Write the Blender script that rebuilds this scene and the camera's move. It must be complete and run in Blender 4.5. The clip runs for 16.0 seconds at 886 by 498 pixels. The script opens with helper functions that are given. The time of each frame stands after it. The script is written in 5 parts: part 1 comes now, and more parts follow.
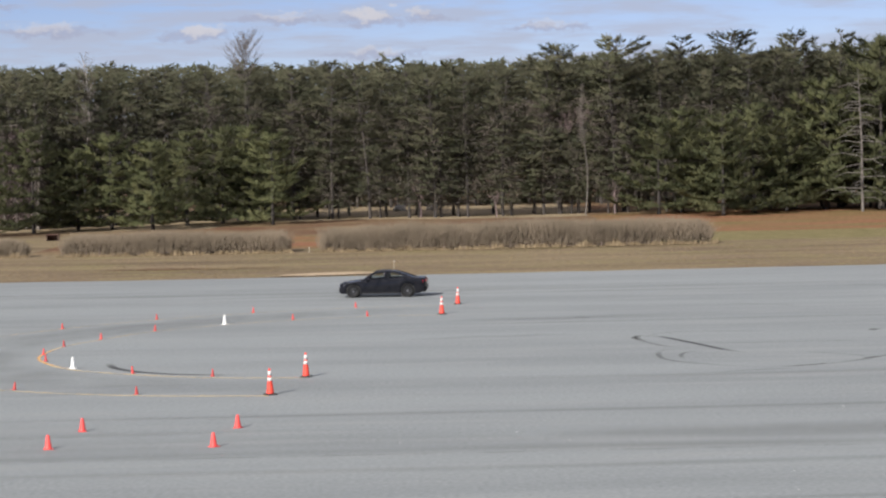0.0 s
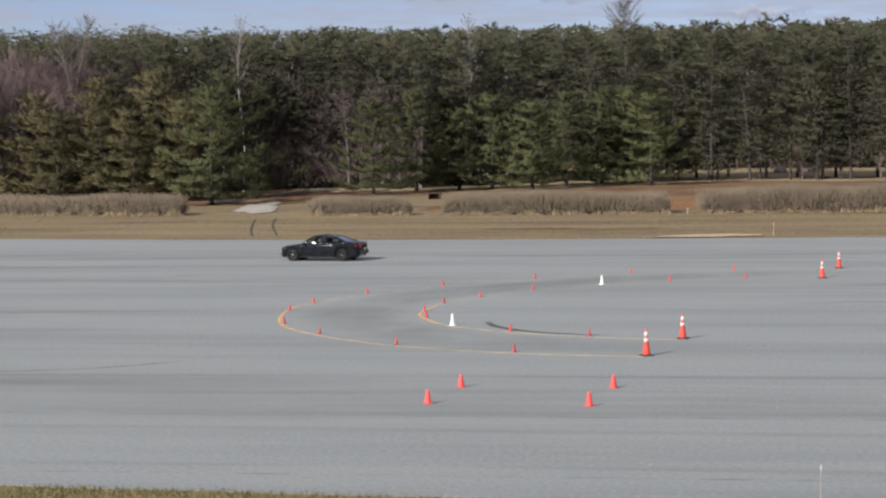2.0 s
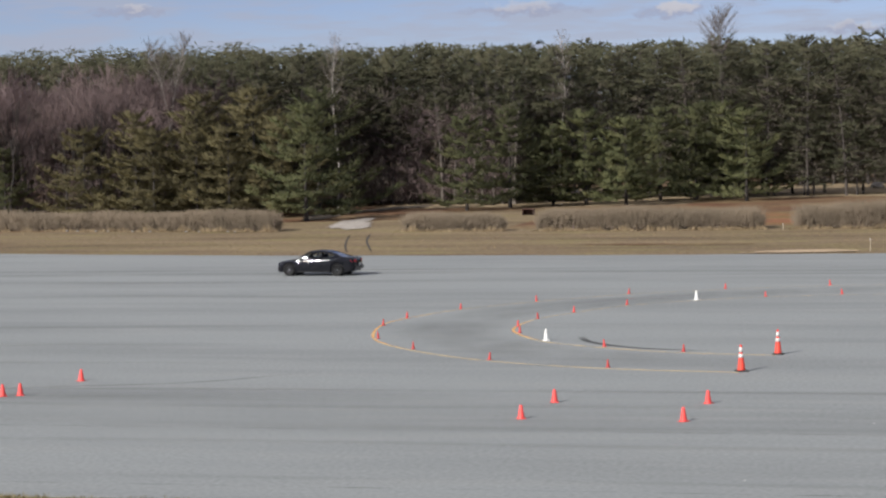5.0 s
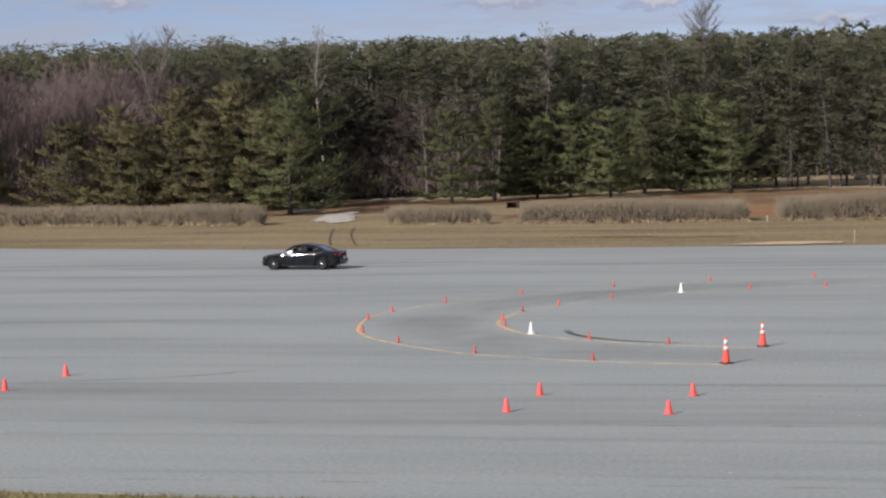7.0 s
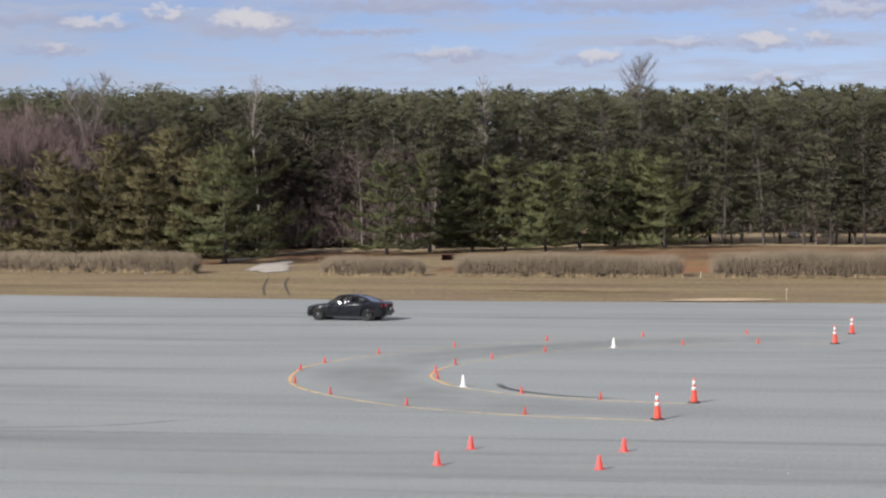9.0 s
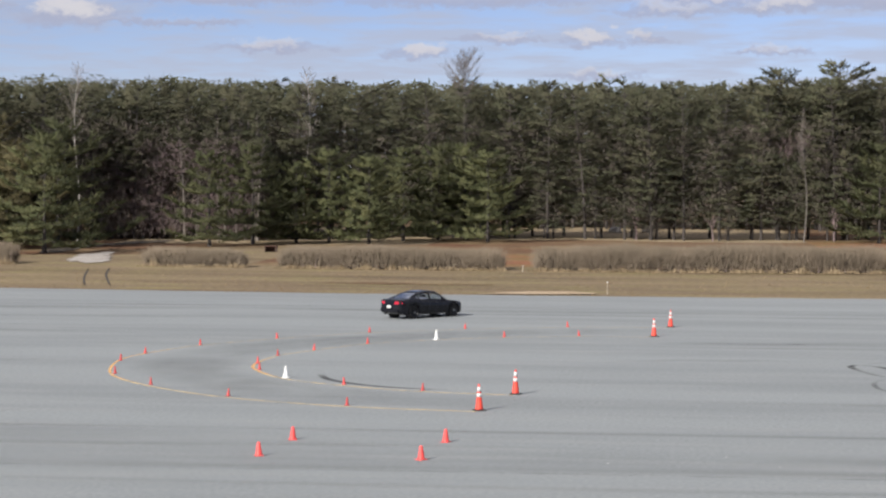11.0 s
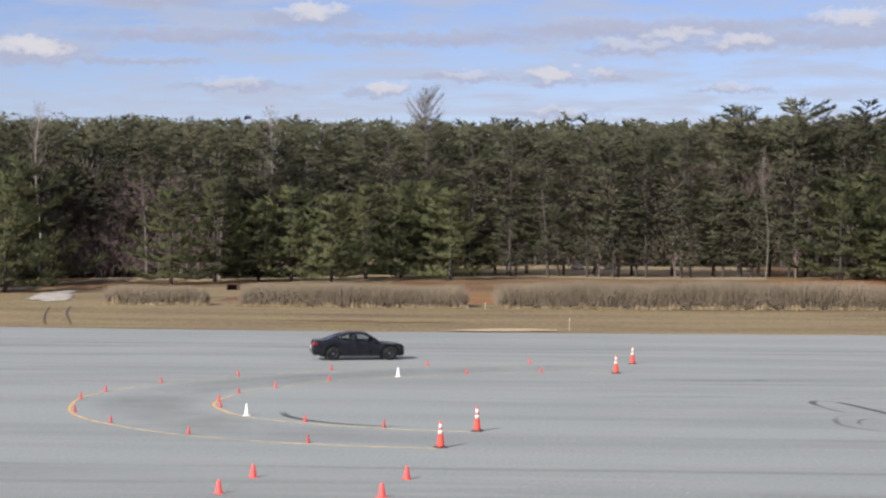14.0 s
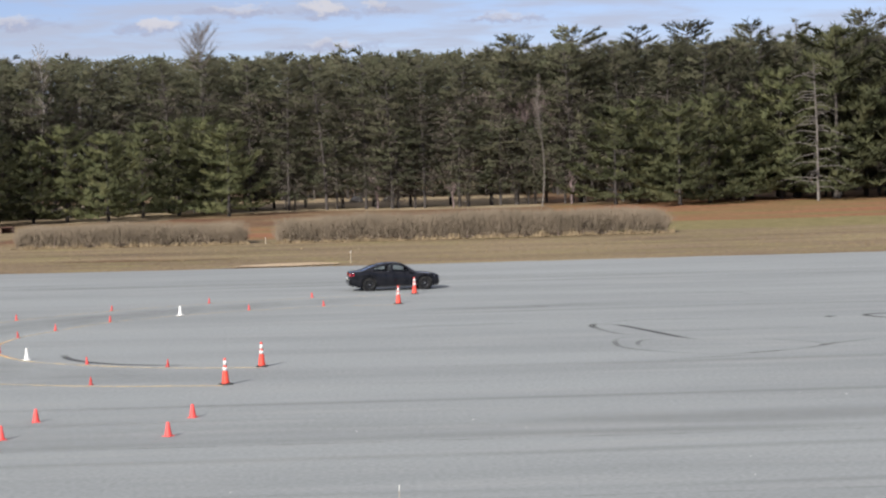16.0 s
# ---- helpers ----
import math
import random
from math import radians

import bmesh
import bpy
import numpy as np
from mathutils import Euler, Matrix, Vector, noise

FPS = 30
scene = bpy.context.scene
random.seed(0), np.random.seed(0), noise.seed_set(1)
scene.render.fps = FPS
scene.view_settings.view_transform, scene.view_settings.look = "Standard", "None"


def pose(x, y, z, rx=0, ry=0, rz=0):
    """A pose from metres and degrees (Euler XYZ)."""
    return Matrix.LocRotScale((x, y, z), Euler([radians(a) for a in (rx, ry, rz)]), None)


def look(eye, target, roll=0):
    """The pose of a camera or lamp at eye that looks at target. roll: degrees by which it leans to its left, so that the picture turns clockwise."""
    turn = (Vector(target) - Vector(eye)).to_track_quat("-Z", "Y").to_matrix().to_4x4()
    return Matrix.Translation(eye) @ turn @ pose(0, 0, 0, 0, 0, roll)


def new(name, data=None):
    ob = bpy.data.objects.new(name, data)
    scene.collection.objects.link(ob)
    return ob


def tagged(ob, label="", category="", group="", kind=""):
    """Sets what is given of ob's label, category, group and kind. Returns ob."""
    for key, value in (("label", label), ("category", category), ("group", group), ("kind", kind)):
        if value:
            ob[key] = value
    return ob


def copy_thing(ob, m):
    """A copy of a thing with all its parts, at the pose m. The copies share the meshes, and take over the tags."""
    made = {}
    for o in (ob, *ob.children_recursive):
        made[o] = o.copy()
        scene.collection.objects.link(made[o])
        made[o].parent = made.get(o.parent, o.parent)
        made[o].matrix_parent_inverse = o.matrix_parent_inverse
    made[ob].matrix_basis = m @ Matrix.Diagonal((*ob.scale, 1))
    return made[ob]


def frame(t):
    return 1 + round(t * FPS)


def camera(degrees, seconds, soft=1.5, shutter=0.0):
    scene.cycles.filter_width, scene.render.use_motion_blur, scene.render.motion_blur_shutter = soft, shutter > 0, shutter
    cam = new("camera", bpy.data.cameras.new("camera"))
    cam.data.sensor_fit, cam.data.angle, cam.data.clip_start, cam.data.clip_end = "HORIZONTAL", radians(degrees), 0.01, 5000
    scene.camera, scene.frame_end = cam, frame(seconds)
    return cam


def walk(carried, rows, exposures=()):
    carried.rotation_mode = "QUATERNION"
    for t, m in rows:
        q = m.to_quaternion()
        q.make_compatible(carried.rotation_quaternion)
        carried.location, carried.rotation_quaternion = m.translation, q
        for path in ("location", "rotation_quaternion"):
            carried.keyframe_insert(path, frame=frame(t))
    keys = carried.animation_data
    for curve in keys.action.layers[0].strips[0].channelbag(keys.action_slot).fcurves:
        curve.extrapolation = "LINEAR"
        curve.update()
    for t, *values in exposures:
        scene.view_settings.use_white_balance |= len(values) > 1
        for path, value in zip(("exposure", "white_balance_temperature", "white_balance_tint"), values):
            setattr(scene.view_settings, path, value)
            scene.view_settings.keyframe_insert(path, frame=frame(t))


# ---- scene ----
# ---- camera: a telephoto on a stand about eight metres up, panned by hand ----
# seconds, x, y, z, tilt, turn, lean
PATH = [
    (0, 0.00, -0.00, 8.06, -2.712, 0.000, -1.19),
    (0.5, 0.03, 0.01, 8.07, -3.359, 3.343, -1.95),
    (1, 0.04, 0.01, 8.08, -3.296, 6.755, -0.70),
    (1.5, 0.05, 0.01, 8.07, -3.643, 9.649, -0.61),
    (2, 0.00, 0.00, 8.07, -3.619, 10.594, -1.00),
    (2.5, -0.02, -0.01, 8.08, -4.305, 12.010, -1.37),
    (3, 0.01, -0.01, 8.08, -3.574, 12.409, -1.52),
    (3.5, 0.02, -0.00, 8.09, -3.418, 12.873, -1.09),
    (3.7, 0.02, 0.00, 8.08, -3.092, 13.122, -1.03),
    (5.8, 0.02, -0.01, 8.02, -3.209, 13.277, -1.36),
    (6, 0.02, -0.01, 8.02, -3.286, 13.192, -1.72),
    (6.5, 0.06, 0.01, 8.03, -3.120, 13.095, -1.08),
    (7, 0.00, 0.02, 8.04, -3.317, 12.786, -1.36),
    (7.5, 0.05, 0.03, 8.01, -2.954, 12.062, -0.82),
    (8, 0.02, 0.04, 8.02, -3.251, 11.985, -1.27),
    (8.5, 0.02, 0.07, 8.07, -1.324, 11.640, -0.85),
    (9, 0.04, 0.08, 8.06, -1.902, 10.946, -0.35),
    (9.5, 0.05, 0.09, 8.03, -1.878, 9.637, 0.11),
    (10, 0.04, 0.09, 8.01, -2.235, 7.594, 0.56),
    (10.2, 0.03, 0.09, 8.00, -2.268, 7.004, 0.36),
    (12.3, 0.02, 0.17, 7.93, -1.756, 5.392, 0.57),
    (12.5, 0.01, 0.17, 7.92, -1.822, 5.395, 0.63),
    (13, -0.01, 0.18, 7.93, -1.485, 5.066, 0.21),
    (13.5, 0.04, 0.20, 7.93, -1.298, 4.988, 0.25),
    (14, 0.09, 0.21, 7.92, -1.022, 4.973, 0.18),
    (14.5, 0.12, 0.22, 7.92, -1.237, 3.088, -0.18),
    (15, 0.10, 0.23, 7.92, -1.354, 1.642, 0.19),
    (15.5, 0.08, 0.23, 7.90, -2.627, -0.211, -1.44),
    (16, 0.06, 0.23, 7.91, -2.957, -1.184, -1.39),
]
cam = camera(24.45, 16.0, soft=2.3)
walk(cam, [(t, pose(x, y, z, 90 + tilt, 0, turn) @ pose(0, 0, 0, 0, 0, lean)) for t, x, y, z, tilt, turn, lean in PATH],
     exposures=[(0, 1.34), (0.5, 1.28), (1.5, 1.22), (3.5, 1.17), (8.0, 1.18), (9.0, 1.33), (12.5, 1.40), (14.5, 1.47), (16, 1.44)])

# ---- world, sun ----
SUN_AZ = radians(212)     # clockwise from +Y: behind the camera, to its left
SUN_EL = radians(31)
sun_way = Vector((math.sin(SUN_AZ) * math.cos(SUN_EL), math.cos(SUN_AZ) * math.cos(SUN_EL), math.sin(SUN_EL)))
sun = new("sun", bpy.data.lights.new("sun", "SUN"))
sun.data.energy, sun.data.angle, sun.data.color = 2.6, radians(0.53), (1.0, 0.97, 0.915)
sun.matrix_world = look(sun_way * 100, (0, 0, 0))


def nodes_of(tree):
    tree.nodes.clear()

    def add(kind, **settings):
        n = tree.nodes.new(kind)
        for key, value in settings.items():
            if key == "op":
                n.operation = value
            elif key == "blend":
                n.blend_type = value
            elif key == "type":
                n.noise_dimensions = value
        return n

    def link(a, b):
        tree.links.new(a, b)
    return add, link


def sky_world():
    world = bpy.data.worlds.new("sky")
    scene.world = world
    world.use_nodes = True
    tree = world.node_tree
    add, link = nodes_of(tree)
    out = add("ShaderNodeOutputWorld")
    back = add("ShaderNodeBackground")
    back.inputs["Strength"].default_value = 0.071
    sky = add("ShaderNodeTexSky")
    sky.sky_type = "NISHITA"
    sky.sun_disc = False
    sky.sun_elevation, sky.sun_rotation = SUN_EL, SUN_AZ
    sky.air_density, sky.dust_density, sky.ozone_density = 0.8, 0.15, 2.0
    # small flat-bottomed cumulus on thin streaks of high cloud
    co = add("ShaderNodeTexCoord")
    xyz = add("ShaderNodeSeparateXYZ")
    link(co.outputs["Generated"], xyz.inputs[0])

    def calc(op, a, b=None):
        n = add("ShaderNodeMath", op=op)
        for k, q in enumerate((a, b)):
            if q is None:
                continue
            if isinstance(q, (int, float)):
                n.inputs[k].default_value = q
            else:
                link(q, n.inputs[k])
        return n.outputs[0]

    def grain(scale, stretch, detail, rough):
        m = add("ShaderNodeVectorMath", op="MULTIPLY")
        link(co.outputs["Generated"], m.inputs[0])
        m.inputs[1].default_value = (1, 1, stretch)
        n = add("ShaderNodeTexNoise")
        n.inputs["Scale"].default_value, n.inputs["Detail"].default_value, n.inputs["Roughness"].default_value = scale, detail, rough
        link(m.outputs[0], n.inputs["Vector"])
        return calc("SUBTRACT", n.outputs["Fac"], 0.5)

    def ramp(value, lo, hi, most):
        r = add("ShaderNodeMapRange")
        r.interpolation_type = "SMOOTHSTEP"
        r.inputs[1].default_value, r.inputs[2].default_value, r.inputs[4].default_value = lo, hi, most
        link(value, r.inputs[0])
        return r.outputs[0]

    def over(under, fac, colour):
        n = add("ShaderNodeMix")
        n.data_type = "RGBA"
        link(fac, n.inputs[0])
        link(under, n.inputs[6])
        n.inputs[7].default_value = (*colour, 1)
        return n.outputs[2]

    puff = grain(75.0, 2.2, 4.0, 0.6)
    deg = 180 / math.pi
    az = calc("ADD", calc("MULTIPLY", calc("ARCTAN2", xyz.outputs[0], xyz.outputs[1]), deg), calc("MULTIPLY", puff, 2.6))
    el = calc("ADD", calc("MULTIPLY", calc("ARCSINE", xyz.outputs[2]), deg), calc("MULTIPLY", grain(110.0, 1.5, 4.0, 0.65), 0.75))
    # bearing, height, half width, half height in degrees, whiteness
    heaps = [(-16.3, 4.55, 1.05, 0.34, 1.0), (-18.5, 4.72, 0.5, 0.24, 0.85), (-20.6, 4.45, 0.8, 0.20, 0.75), (-21.7, 3.75, 0.6, 0.18, 0.6), (-10.8, 3.62, 1.1, 0.18, 0.55),
             (-6.55, 3.52, 0.55, 0.22, 0.85), (-1.9, 3.87, 0.55, 0.22, 0.85), (-4.4, 3.88, 0.9, 0.12, 0.5), (-0.35, 3.9, 0.42, 0.2, 0.65), (3.3, 4.8, 1.1, 0.22, 0.8), (1.5, 5.0, 0.9, 0.2, 0.7),
             (-1.8, 2.86, 0.9, 0.12, 0.5), (0.25, 4.7, 1.1, 0.2, 0.5), (3.1, 3.5, 0.7, 0.13, 0.45), (-8.6, 5.6, 1.0, 0.3, 0.9), (-13.0, 6.1, 1.2, 0.3, 0.9), (6.4, 5.4, 1.2, 0.3, 0.8), (-26, 4.6, 1.2, 0.3, 0.8), (10, 4.5, 1.0, 0.2, 0.6),
             (-12, 5.0, 2.0, 0.22, 0.1), (-5.5, 5.0, 2.4, 0.24, 0.1), (0.8, 5.3, 3.0, 0.3, 0.1), (6.0, 5.0, 2.4, 0.3, 0.1), (-22.5, 4.6, 1.4, 0.2, 0.1), (-13.3, 4.25, 1.3, 0.12, 0.1), (-15.3, 4.25, 1.6, 0.10, 0.1)]
    white, shade = None, None
    for a, e, wa, we, b in heaps:
        def heap(e, wa, we, b):
            u = calc("DIVIDE", calc("SUBTRACT", az, a), wa)
            v = calc("DIVIDE", calc("SUBTRACT", el, e), we)
            return ramp(calc("ADD", calc("MULTIPLY", u, u), calc("MULTIPLY", v, v)), 2.0, 0.0, b)
        w, g = heap(e, wa * 0.8, we * 0.75, b * 0.9), heap(e - 0.7 * we, wa * 1.4, we * 0.8, 0.75)
        white = w if white is None else calc("MAXIMUM", white, w)
        shade = g if shade is None else calc("MAXIMUM", shade, g)
    streak = ramp(calc("ADD", grain(17.0, 7.5, 6.0, 0.6), 0.5), 0.38, 0.64, 0.72)
    high = calc("MULTIPLY", ramp(calc("ADD", grain(5.0, 1.6, 5.0, 0.55), 0.5), 0.42, 0.56, 0.8), ramp(calc("MULTIPLY", calc("ARCSINE", xyz.outputs[2]), deg), 7.0, 16.0, 1.0))
    tint = add("ShaderNodeMix", blend="MULTIPLY")
    tint.data_type = "RGBA"
    tint.inputs[0].default_value = 1.0
    tint.inputs[7].default_value = (0.435, 0.42, 0.55, 1)
    link(sky.outputs[0], tint.inputs[6])
    # pale streaks, then lilac-grey undersides, then white tops, and broken cloud added unseen overhead as fill light
    hue = over(tint.outputs[2], streak, (2.55, 2.72, 3.36))
    hue = over(hue, shade, (2.2, 2.32, 3.05))
    hue = over(hue, white, (3.75, 3.65, 3.85))
    hue = over(hue, high, (4.2, 4.15, 4.4))
    link(hue, back.inputs[0])
    link(back.outputs[0], out.inputs[0])


sky_world()


# ---- materials ----
def material(name, colour, rough=0.7, metal=0.0, second=None, scale=1.0, spread=(0.35, 0.65), stretch=(1, 1, 1),
             third=None, fine=0.0, fine_scale=30.0, bump=0.0, bump_scale=20.0, island=0.0, per_object=0.0, coat=0.0, spec=0.5, world=True):
    """Principled paint mixed from up to three colours by noise at two scales, with fine grain and relief."""
    mat = bpy.data.materials.new(name)
    mat.use_nodes = True
    add, link = nodes_of(mat.node_tree)
    out, bsdf = add("ShaderNodeOutputMaterial"), add("ShaderNodeBsdfPrincipled")
    link(bsdf.outputs[0], out.inputs[0])
    bsdf.inputs["Roughness"].default_value, bsdf.inputs["Metallic"].default_value = rough, metal
    bsdf.inputs["Coat Weight"].default_value = coat
    bsdf.inputs["Specular IOR Level"].default_value = spec
    co = add("ShaderNodeNewGeometry") if world else add("ShaderNodeTexCoord")
    place = co.outputs["Position"] if world else co.outputs["Object"]
    last = None

    def rgb(c):
        n = add("ShaderNodeRGB")
        n.outputs[0].default_value = (*c, 1)
        return n.outputs[0]

    def blend(fac, a, b, kind="MIX"):
        n = add("ShaderNodeMix")
        n.data_type, n.blend_type = "RGBA", kind
        if isinstance(fac, float):
            n.inputs[0].default_value = fac
        else:
            link(fac, n.inputs[0])
        link(a, n.inputs[6])
        link(b, n.inputs[7])
        return n.outputs[2]

    def noisy(s, detail, lo, hi, st):
        m = add("ShaderNodeMapping")
        m.inputs["Scale"].default_value = st
        link(place, m.inputs[0])
        n = add("ShaderNodeTexNoise")
        n.inputs["Scale"].default_value, n.inputs["Detail"].default_value = s, detail
        link(m.outputs[0], n.inputs["Vector"])
        r = add("ShaderNodeMapRange")
        r.inputs[1].default_value, r.inputs[2].default_value = lo, hi
        link(n.outputs["Fac"], r.inputs[0])
        return r.outputs[0]

    last = rgb(colour)
    if second:
        last = blend(noisy(scale, 6, *spread, stretch), last, rgb(second))
    if third:
        last = blend(noisy(scale * 3.7, 4, 0.5, 0.75, stretch), last, rgb(third))
    if fine:
        last = blend(fine, last, blend(noisy(fine_scale, 3, 0.3, 0.7, (1, 1, 1)), rgb((0.25, 0.25, 0.25)), rgb((1.6, 1.6, 1.6))), "MULTIPLY")
    if island or per_object:
        value = add("ShaderNodeHueSaturation")
        base = None
        if per_object:
            info = add("ShaderNodeObjectInfo")
            r = add("ShaderNodeMapRange")
            r.inputs[3].default_value, r.inputs[4].default_value = 1 - per_object, 1 + per_object
            link(info.outputs["Random"], r.inputs[0])
            base = r.outputs[0]
        if island:
            r = add("ShaderNodeMapRange")
            r.inputs[3].default_value, r.inputs[4].default_value = 1 - island, 1 + island
            geo = add("ShaderNodeNewGeometry")
            link(geo.outputs["Random Per Island"], r.inputs[0])
            if base is None:
                base = r.outputs[0]
            else:
                m = add("ShaderNodeMath", op="MULTIPLY")
                link(base, m.inputs[0])
                link(r.outputs[0], m.inputs[1])
                base = m.outputs[0]
        link(base, value.inputs["Value"])
        link(last, value.inputs["Color"])
        last = value.outputs[0]
    link(last, bsdf.inputs["Base Color"])
    if bump:
        b = add("ShaderNodeBump")
        b.inputs["Strength"].default_value, b.inputs["Distance"].default_value = bump, 0.02
        n = add("ShaderNodeTexNoise")
        n.inputs["Scale"].default_value, n.inputs["Detail"].default_value = bump_scale, 4
        link(place, n.inputs["Vector"])
        link(n.outputs["Fac"], b.inputs["Height"])
        link(b.outputs[0], bsdf.inputs["Normal"])
    return mat


def ghost(name, colour, wear_scale=3.0, lo=0.35, hi=0.6, most=0.8, stretch=(1, 1, 1)):
    """A worn film on the ground (paint, rubber): the ground shows through where the noise has worn it off and along its thin borders."""
    mat = material(name, colour, rough=0.8)
    tree = mat.node_tree
    bsdf = next(n for n in tree.nodes if n.type == "BSDF_PRINCIPLED")
    out = next(n for n in tree.nodes if n.type == "OUTPUT_MATERIAL")
    geo = tree.nodes.new("ShaderNodeNewGeometry")
    m = tree.nodes.new("ShaderNodeMapping")
    m.inputs["Scale"].default_value = stretch
    n = tree.nodes.new("ShaderNodeTexNoise")
    n.inputs["Scale"].default_value, n.inputs["Detail"].default_value = wear_scale, 5
    r = tree.nodes.new("ShaderNodeMapRange")
    r.inputs[1].default_value, r.inputs[2].default_value, r.inputs[3].default_value, r.inputs[4].default_value = lo, hi, 0.0, most
    fade = tree.nodes.new("ShaderNodeAttribute")
    fade.attribute_name = "film"
    mul = tree.nodes.new("ShaderNodeMath")
    mul.operation = "MULTIPLY"
    clear = tree.nodes.new("ShaderNodeBsdfTransparent")
    mix = tree.nodes.new("ShaderNodeMixShader")
    link = tree.links.new
    link(geo.outputs["Position"], m.inputs[0])
    link(m.outputs[0], n.inputs["Vector"])
    link(n.outputs["Fac"], r.inputs[0])
    link(r.outputs[0], mul.inputs[0])
    link(fade.outputs["Fac"], mul.inputs[1])
    link(mul.outputs[0], mix.inputs[0])
    link(clear.outputs[0], mix.inputs[1])
    link(bsdf.outputs[0], mix.inputs[2])
    link(mix.outputs[0], out.inputs[0])
    return mat


def pane(name, tint):
    """Thin car glass: clear with a tint, and a mirror at glancing angles."""
    mat = bpy.data.materials.new(name)
    mat.use_nodes = True
    add, link = nodes_of(mat.node_tree)
    out, mix = add("ShaderNodeOutputMaterial"), add("ShaderNodeMixShader")
    clear, gloss, fres = add("ShaderNodeBsdfTransparent"), add("ShaderNodeBsdfGlossy"), add("ShaderNodeFresnel")
    clear.inputs[0].default_value = (*tint, 1)
    gloss.inputs["Color"].default_value = (0.5, 0.52, 0.55, 1)
    gloss.distribution = "BECKMANN"
    gloss.inputs["Roughness"].default_value = 0.09
    fres.inputs["IOR"].default_value = 1.32
    link(fres.outputs[0], mix.inputs[0])
    link(clear.outputs[0], mix.inputs[1])
    link(gloss.outputs[0], mix.inputs[2])
    link(mix.outputs[0], out.inputs[0])
    return mat


ASPHALT = material("asphalt", (0.239, 0.250, 0.248), 0.85, second=(0.203, 0.212, 0.211), scale=1.0, stretch=(0.03, 0.22, 1), spread=(0.40, 0.62),
                   third=(0.252, 0.258, 0.253), fine=0.22, fine_scale=7.0, bump=0.25, bump_scale=60, spec=0.3)
GRASS = material("dry_grass", (0.222, 0.165, 0.103), 0.95, second=(0.138, 0.100, 0.063), scale=1.0, stretch=(0.035, 0.20, 1), third=(0.23, 0.20, 0.085),
                 fine=0.4, fine_scale=2.5, bump=0.6, bump_scale=6, spec=0.1)
LITTER = material("pine_litter", (0.135, 0.068, 0.040), 0.95, second=(0.20, 0.145, 0.082), scale=1.0, stretch=(0.06, 0.11, 1), third=(0.085, 0.047, 0.030),
                  fine=0.4, fine_scale=2.0, bump=0.6, bump_scale=5, spec=0.1)
CLAY = material("red_clay", (0.225, 0.098, 0.055), 0.95, second=(0.16, 0.125, 0.052), scale=1.0, stretch=(0.05, 0.13, 1), third=(0.26, 0.13, 0.075),
                fine=0.4, fine_scale=2.0, bump=0.6, bump_scale=5, spec=0.1)
MEADOW = material("pale_meadow", (0.31, 0.24, 0.155), 0.95, second=(0.225, 0.17, 0.105), scale=0.1, fine=0.4, fine_scale=2.0, bump=0.5, bump_scale=5, spec=0.1)
VERGE = material("green_verge", (0.205, 0.165, 0.080), 0.95, second=(0.15, 0.128, 0.056), scale=0.5, fine=0.4, fine_scale=6, bump=0.6, bump_scale=12, spec=0.1)
BLADE = material("grass_blades", (0.205, 0.165, 0.085), 0.9, second=(0.15, 0.13, 0.06), scale=0.6, island=0.35, spec=0.1)
DRY = material("dry_blades", (0.245, 0.180, 0.105), 0.9, second=(0.185, 0.135, 0.075), scale=0.3, island=0.25, spec=0.1)
DEADWOOD = material("dead_pine_twigs", (0.125, 0.104, 0.086), 0.95, second=(0.088, 0.073, 0.062), scale=0.5, island=0.3, per_object=0.25, world=False, spec=0.1)
STRAW = material("straw", (0.235, 0.178, 0.108), 0.9, second=(0.175, 0.13, 0.08), scale=0.5, island=0.35, spec=0.1)
GRAVEL = material("pale_gravel", (0.40, 0.36, 0.32), 0.9, second=(0.29, 0.25, 0.21), scale=0.7, fine=0.4, fine_scale=5, bump=0.5)
STONE = material("pale_stone", (0.27, 0.25, 0.225), 0.9, second=(0.20, 0.18, 0.16), scale=1.5, bump=0.5)
SAND = material("bare_sand", (0.42, 0.31, 0.20), 0.95, second=(0.33, 0.235, 0.14), scale=0.5, fine=0.3, fine_scale=4)
DITCH_SHADE = material("ditch_shade", (0.055, 0.043, 0.033), 0.95, second=(0.10, 0.075, 0.05), scale=0.8, fine=0.3, fine_scale=4)
BARK = material("pine_bark", (0.056, 0.046, 0.040), 0.9, second=(0.036, 0.030, 0.027), scale=2.0, bump=0.6, bump_scale=12, per_object=0.25, world=False)
PALE_BARK = material("pale_bark", (0.34, 0.31, 0.28), 0.9, second=(0.23, 0.205, 0.18), scale=1.5, bump=0.5, bump_scale=12, per_object=0.2, world=False)
TWIG = material("bare_twigs", (0.215, 0.160, 0.155), 0.95, second=(0.16, 0.118, 0.113), scale=0.6, island=0.25, per_object=0.2, world=False, spec=0.15)
PALE_TWIG = material("pale_twigs", (0.15, 0.125, 0.11), 0.95, second=(0.11, 0.092, 0.082), scale=0.6, island=0.2, world=False, spec=0.15)
SLIM_BARK = material("slim_grey_bark", (0.150, 0.128, 0.110), 0.9, second=(0.080, 0.068, 0.060), scale=1.2, bump=0.5, bump_scale=12, per_object=0.45, world=False)
GREY_BARK = material("grey_bark", (0.165, 0.145, 0.128), 0.9, second=(0.115, 0.10, 0.09), scale=1.5, bump=0.5, bump_scale=12, world=False)
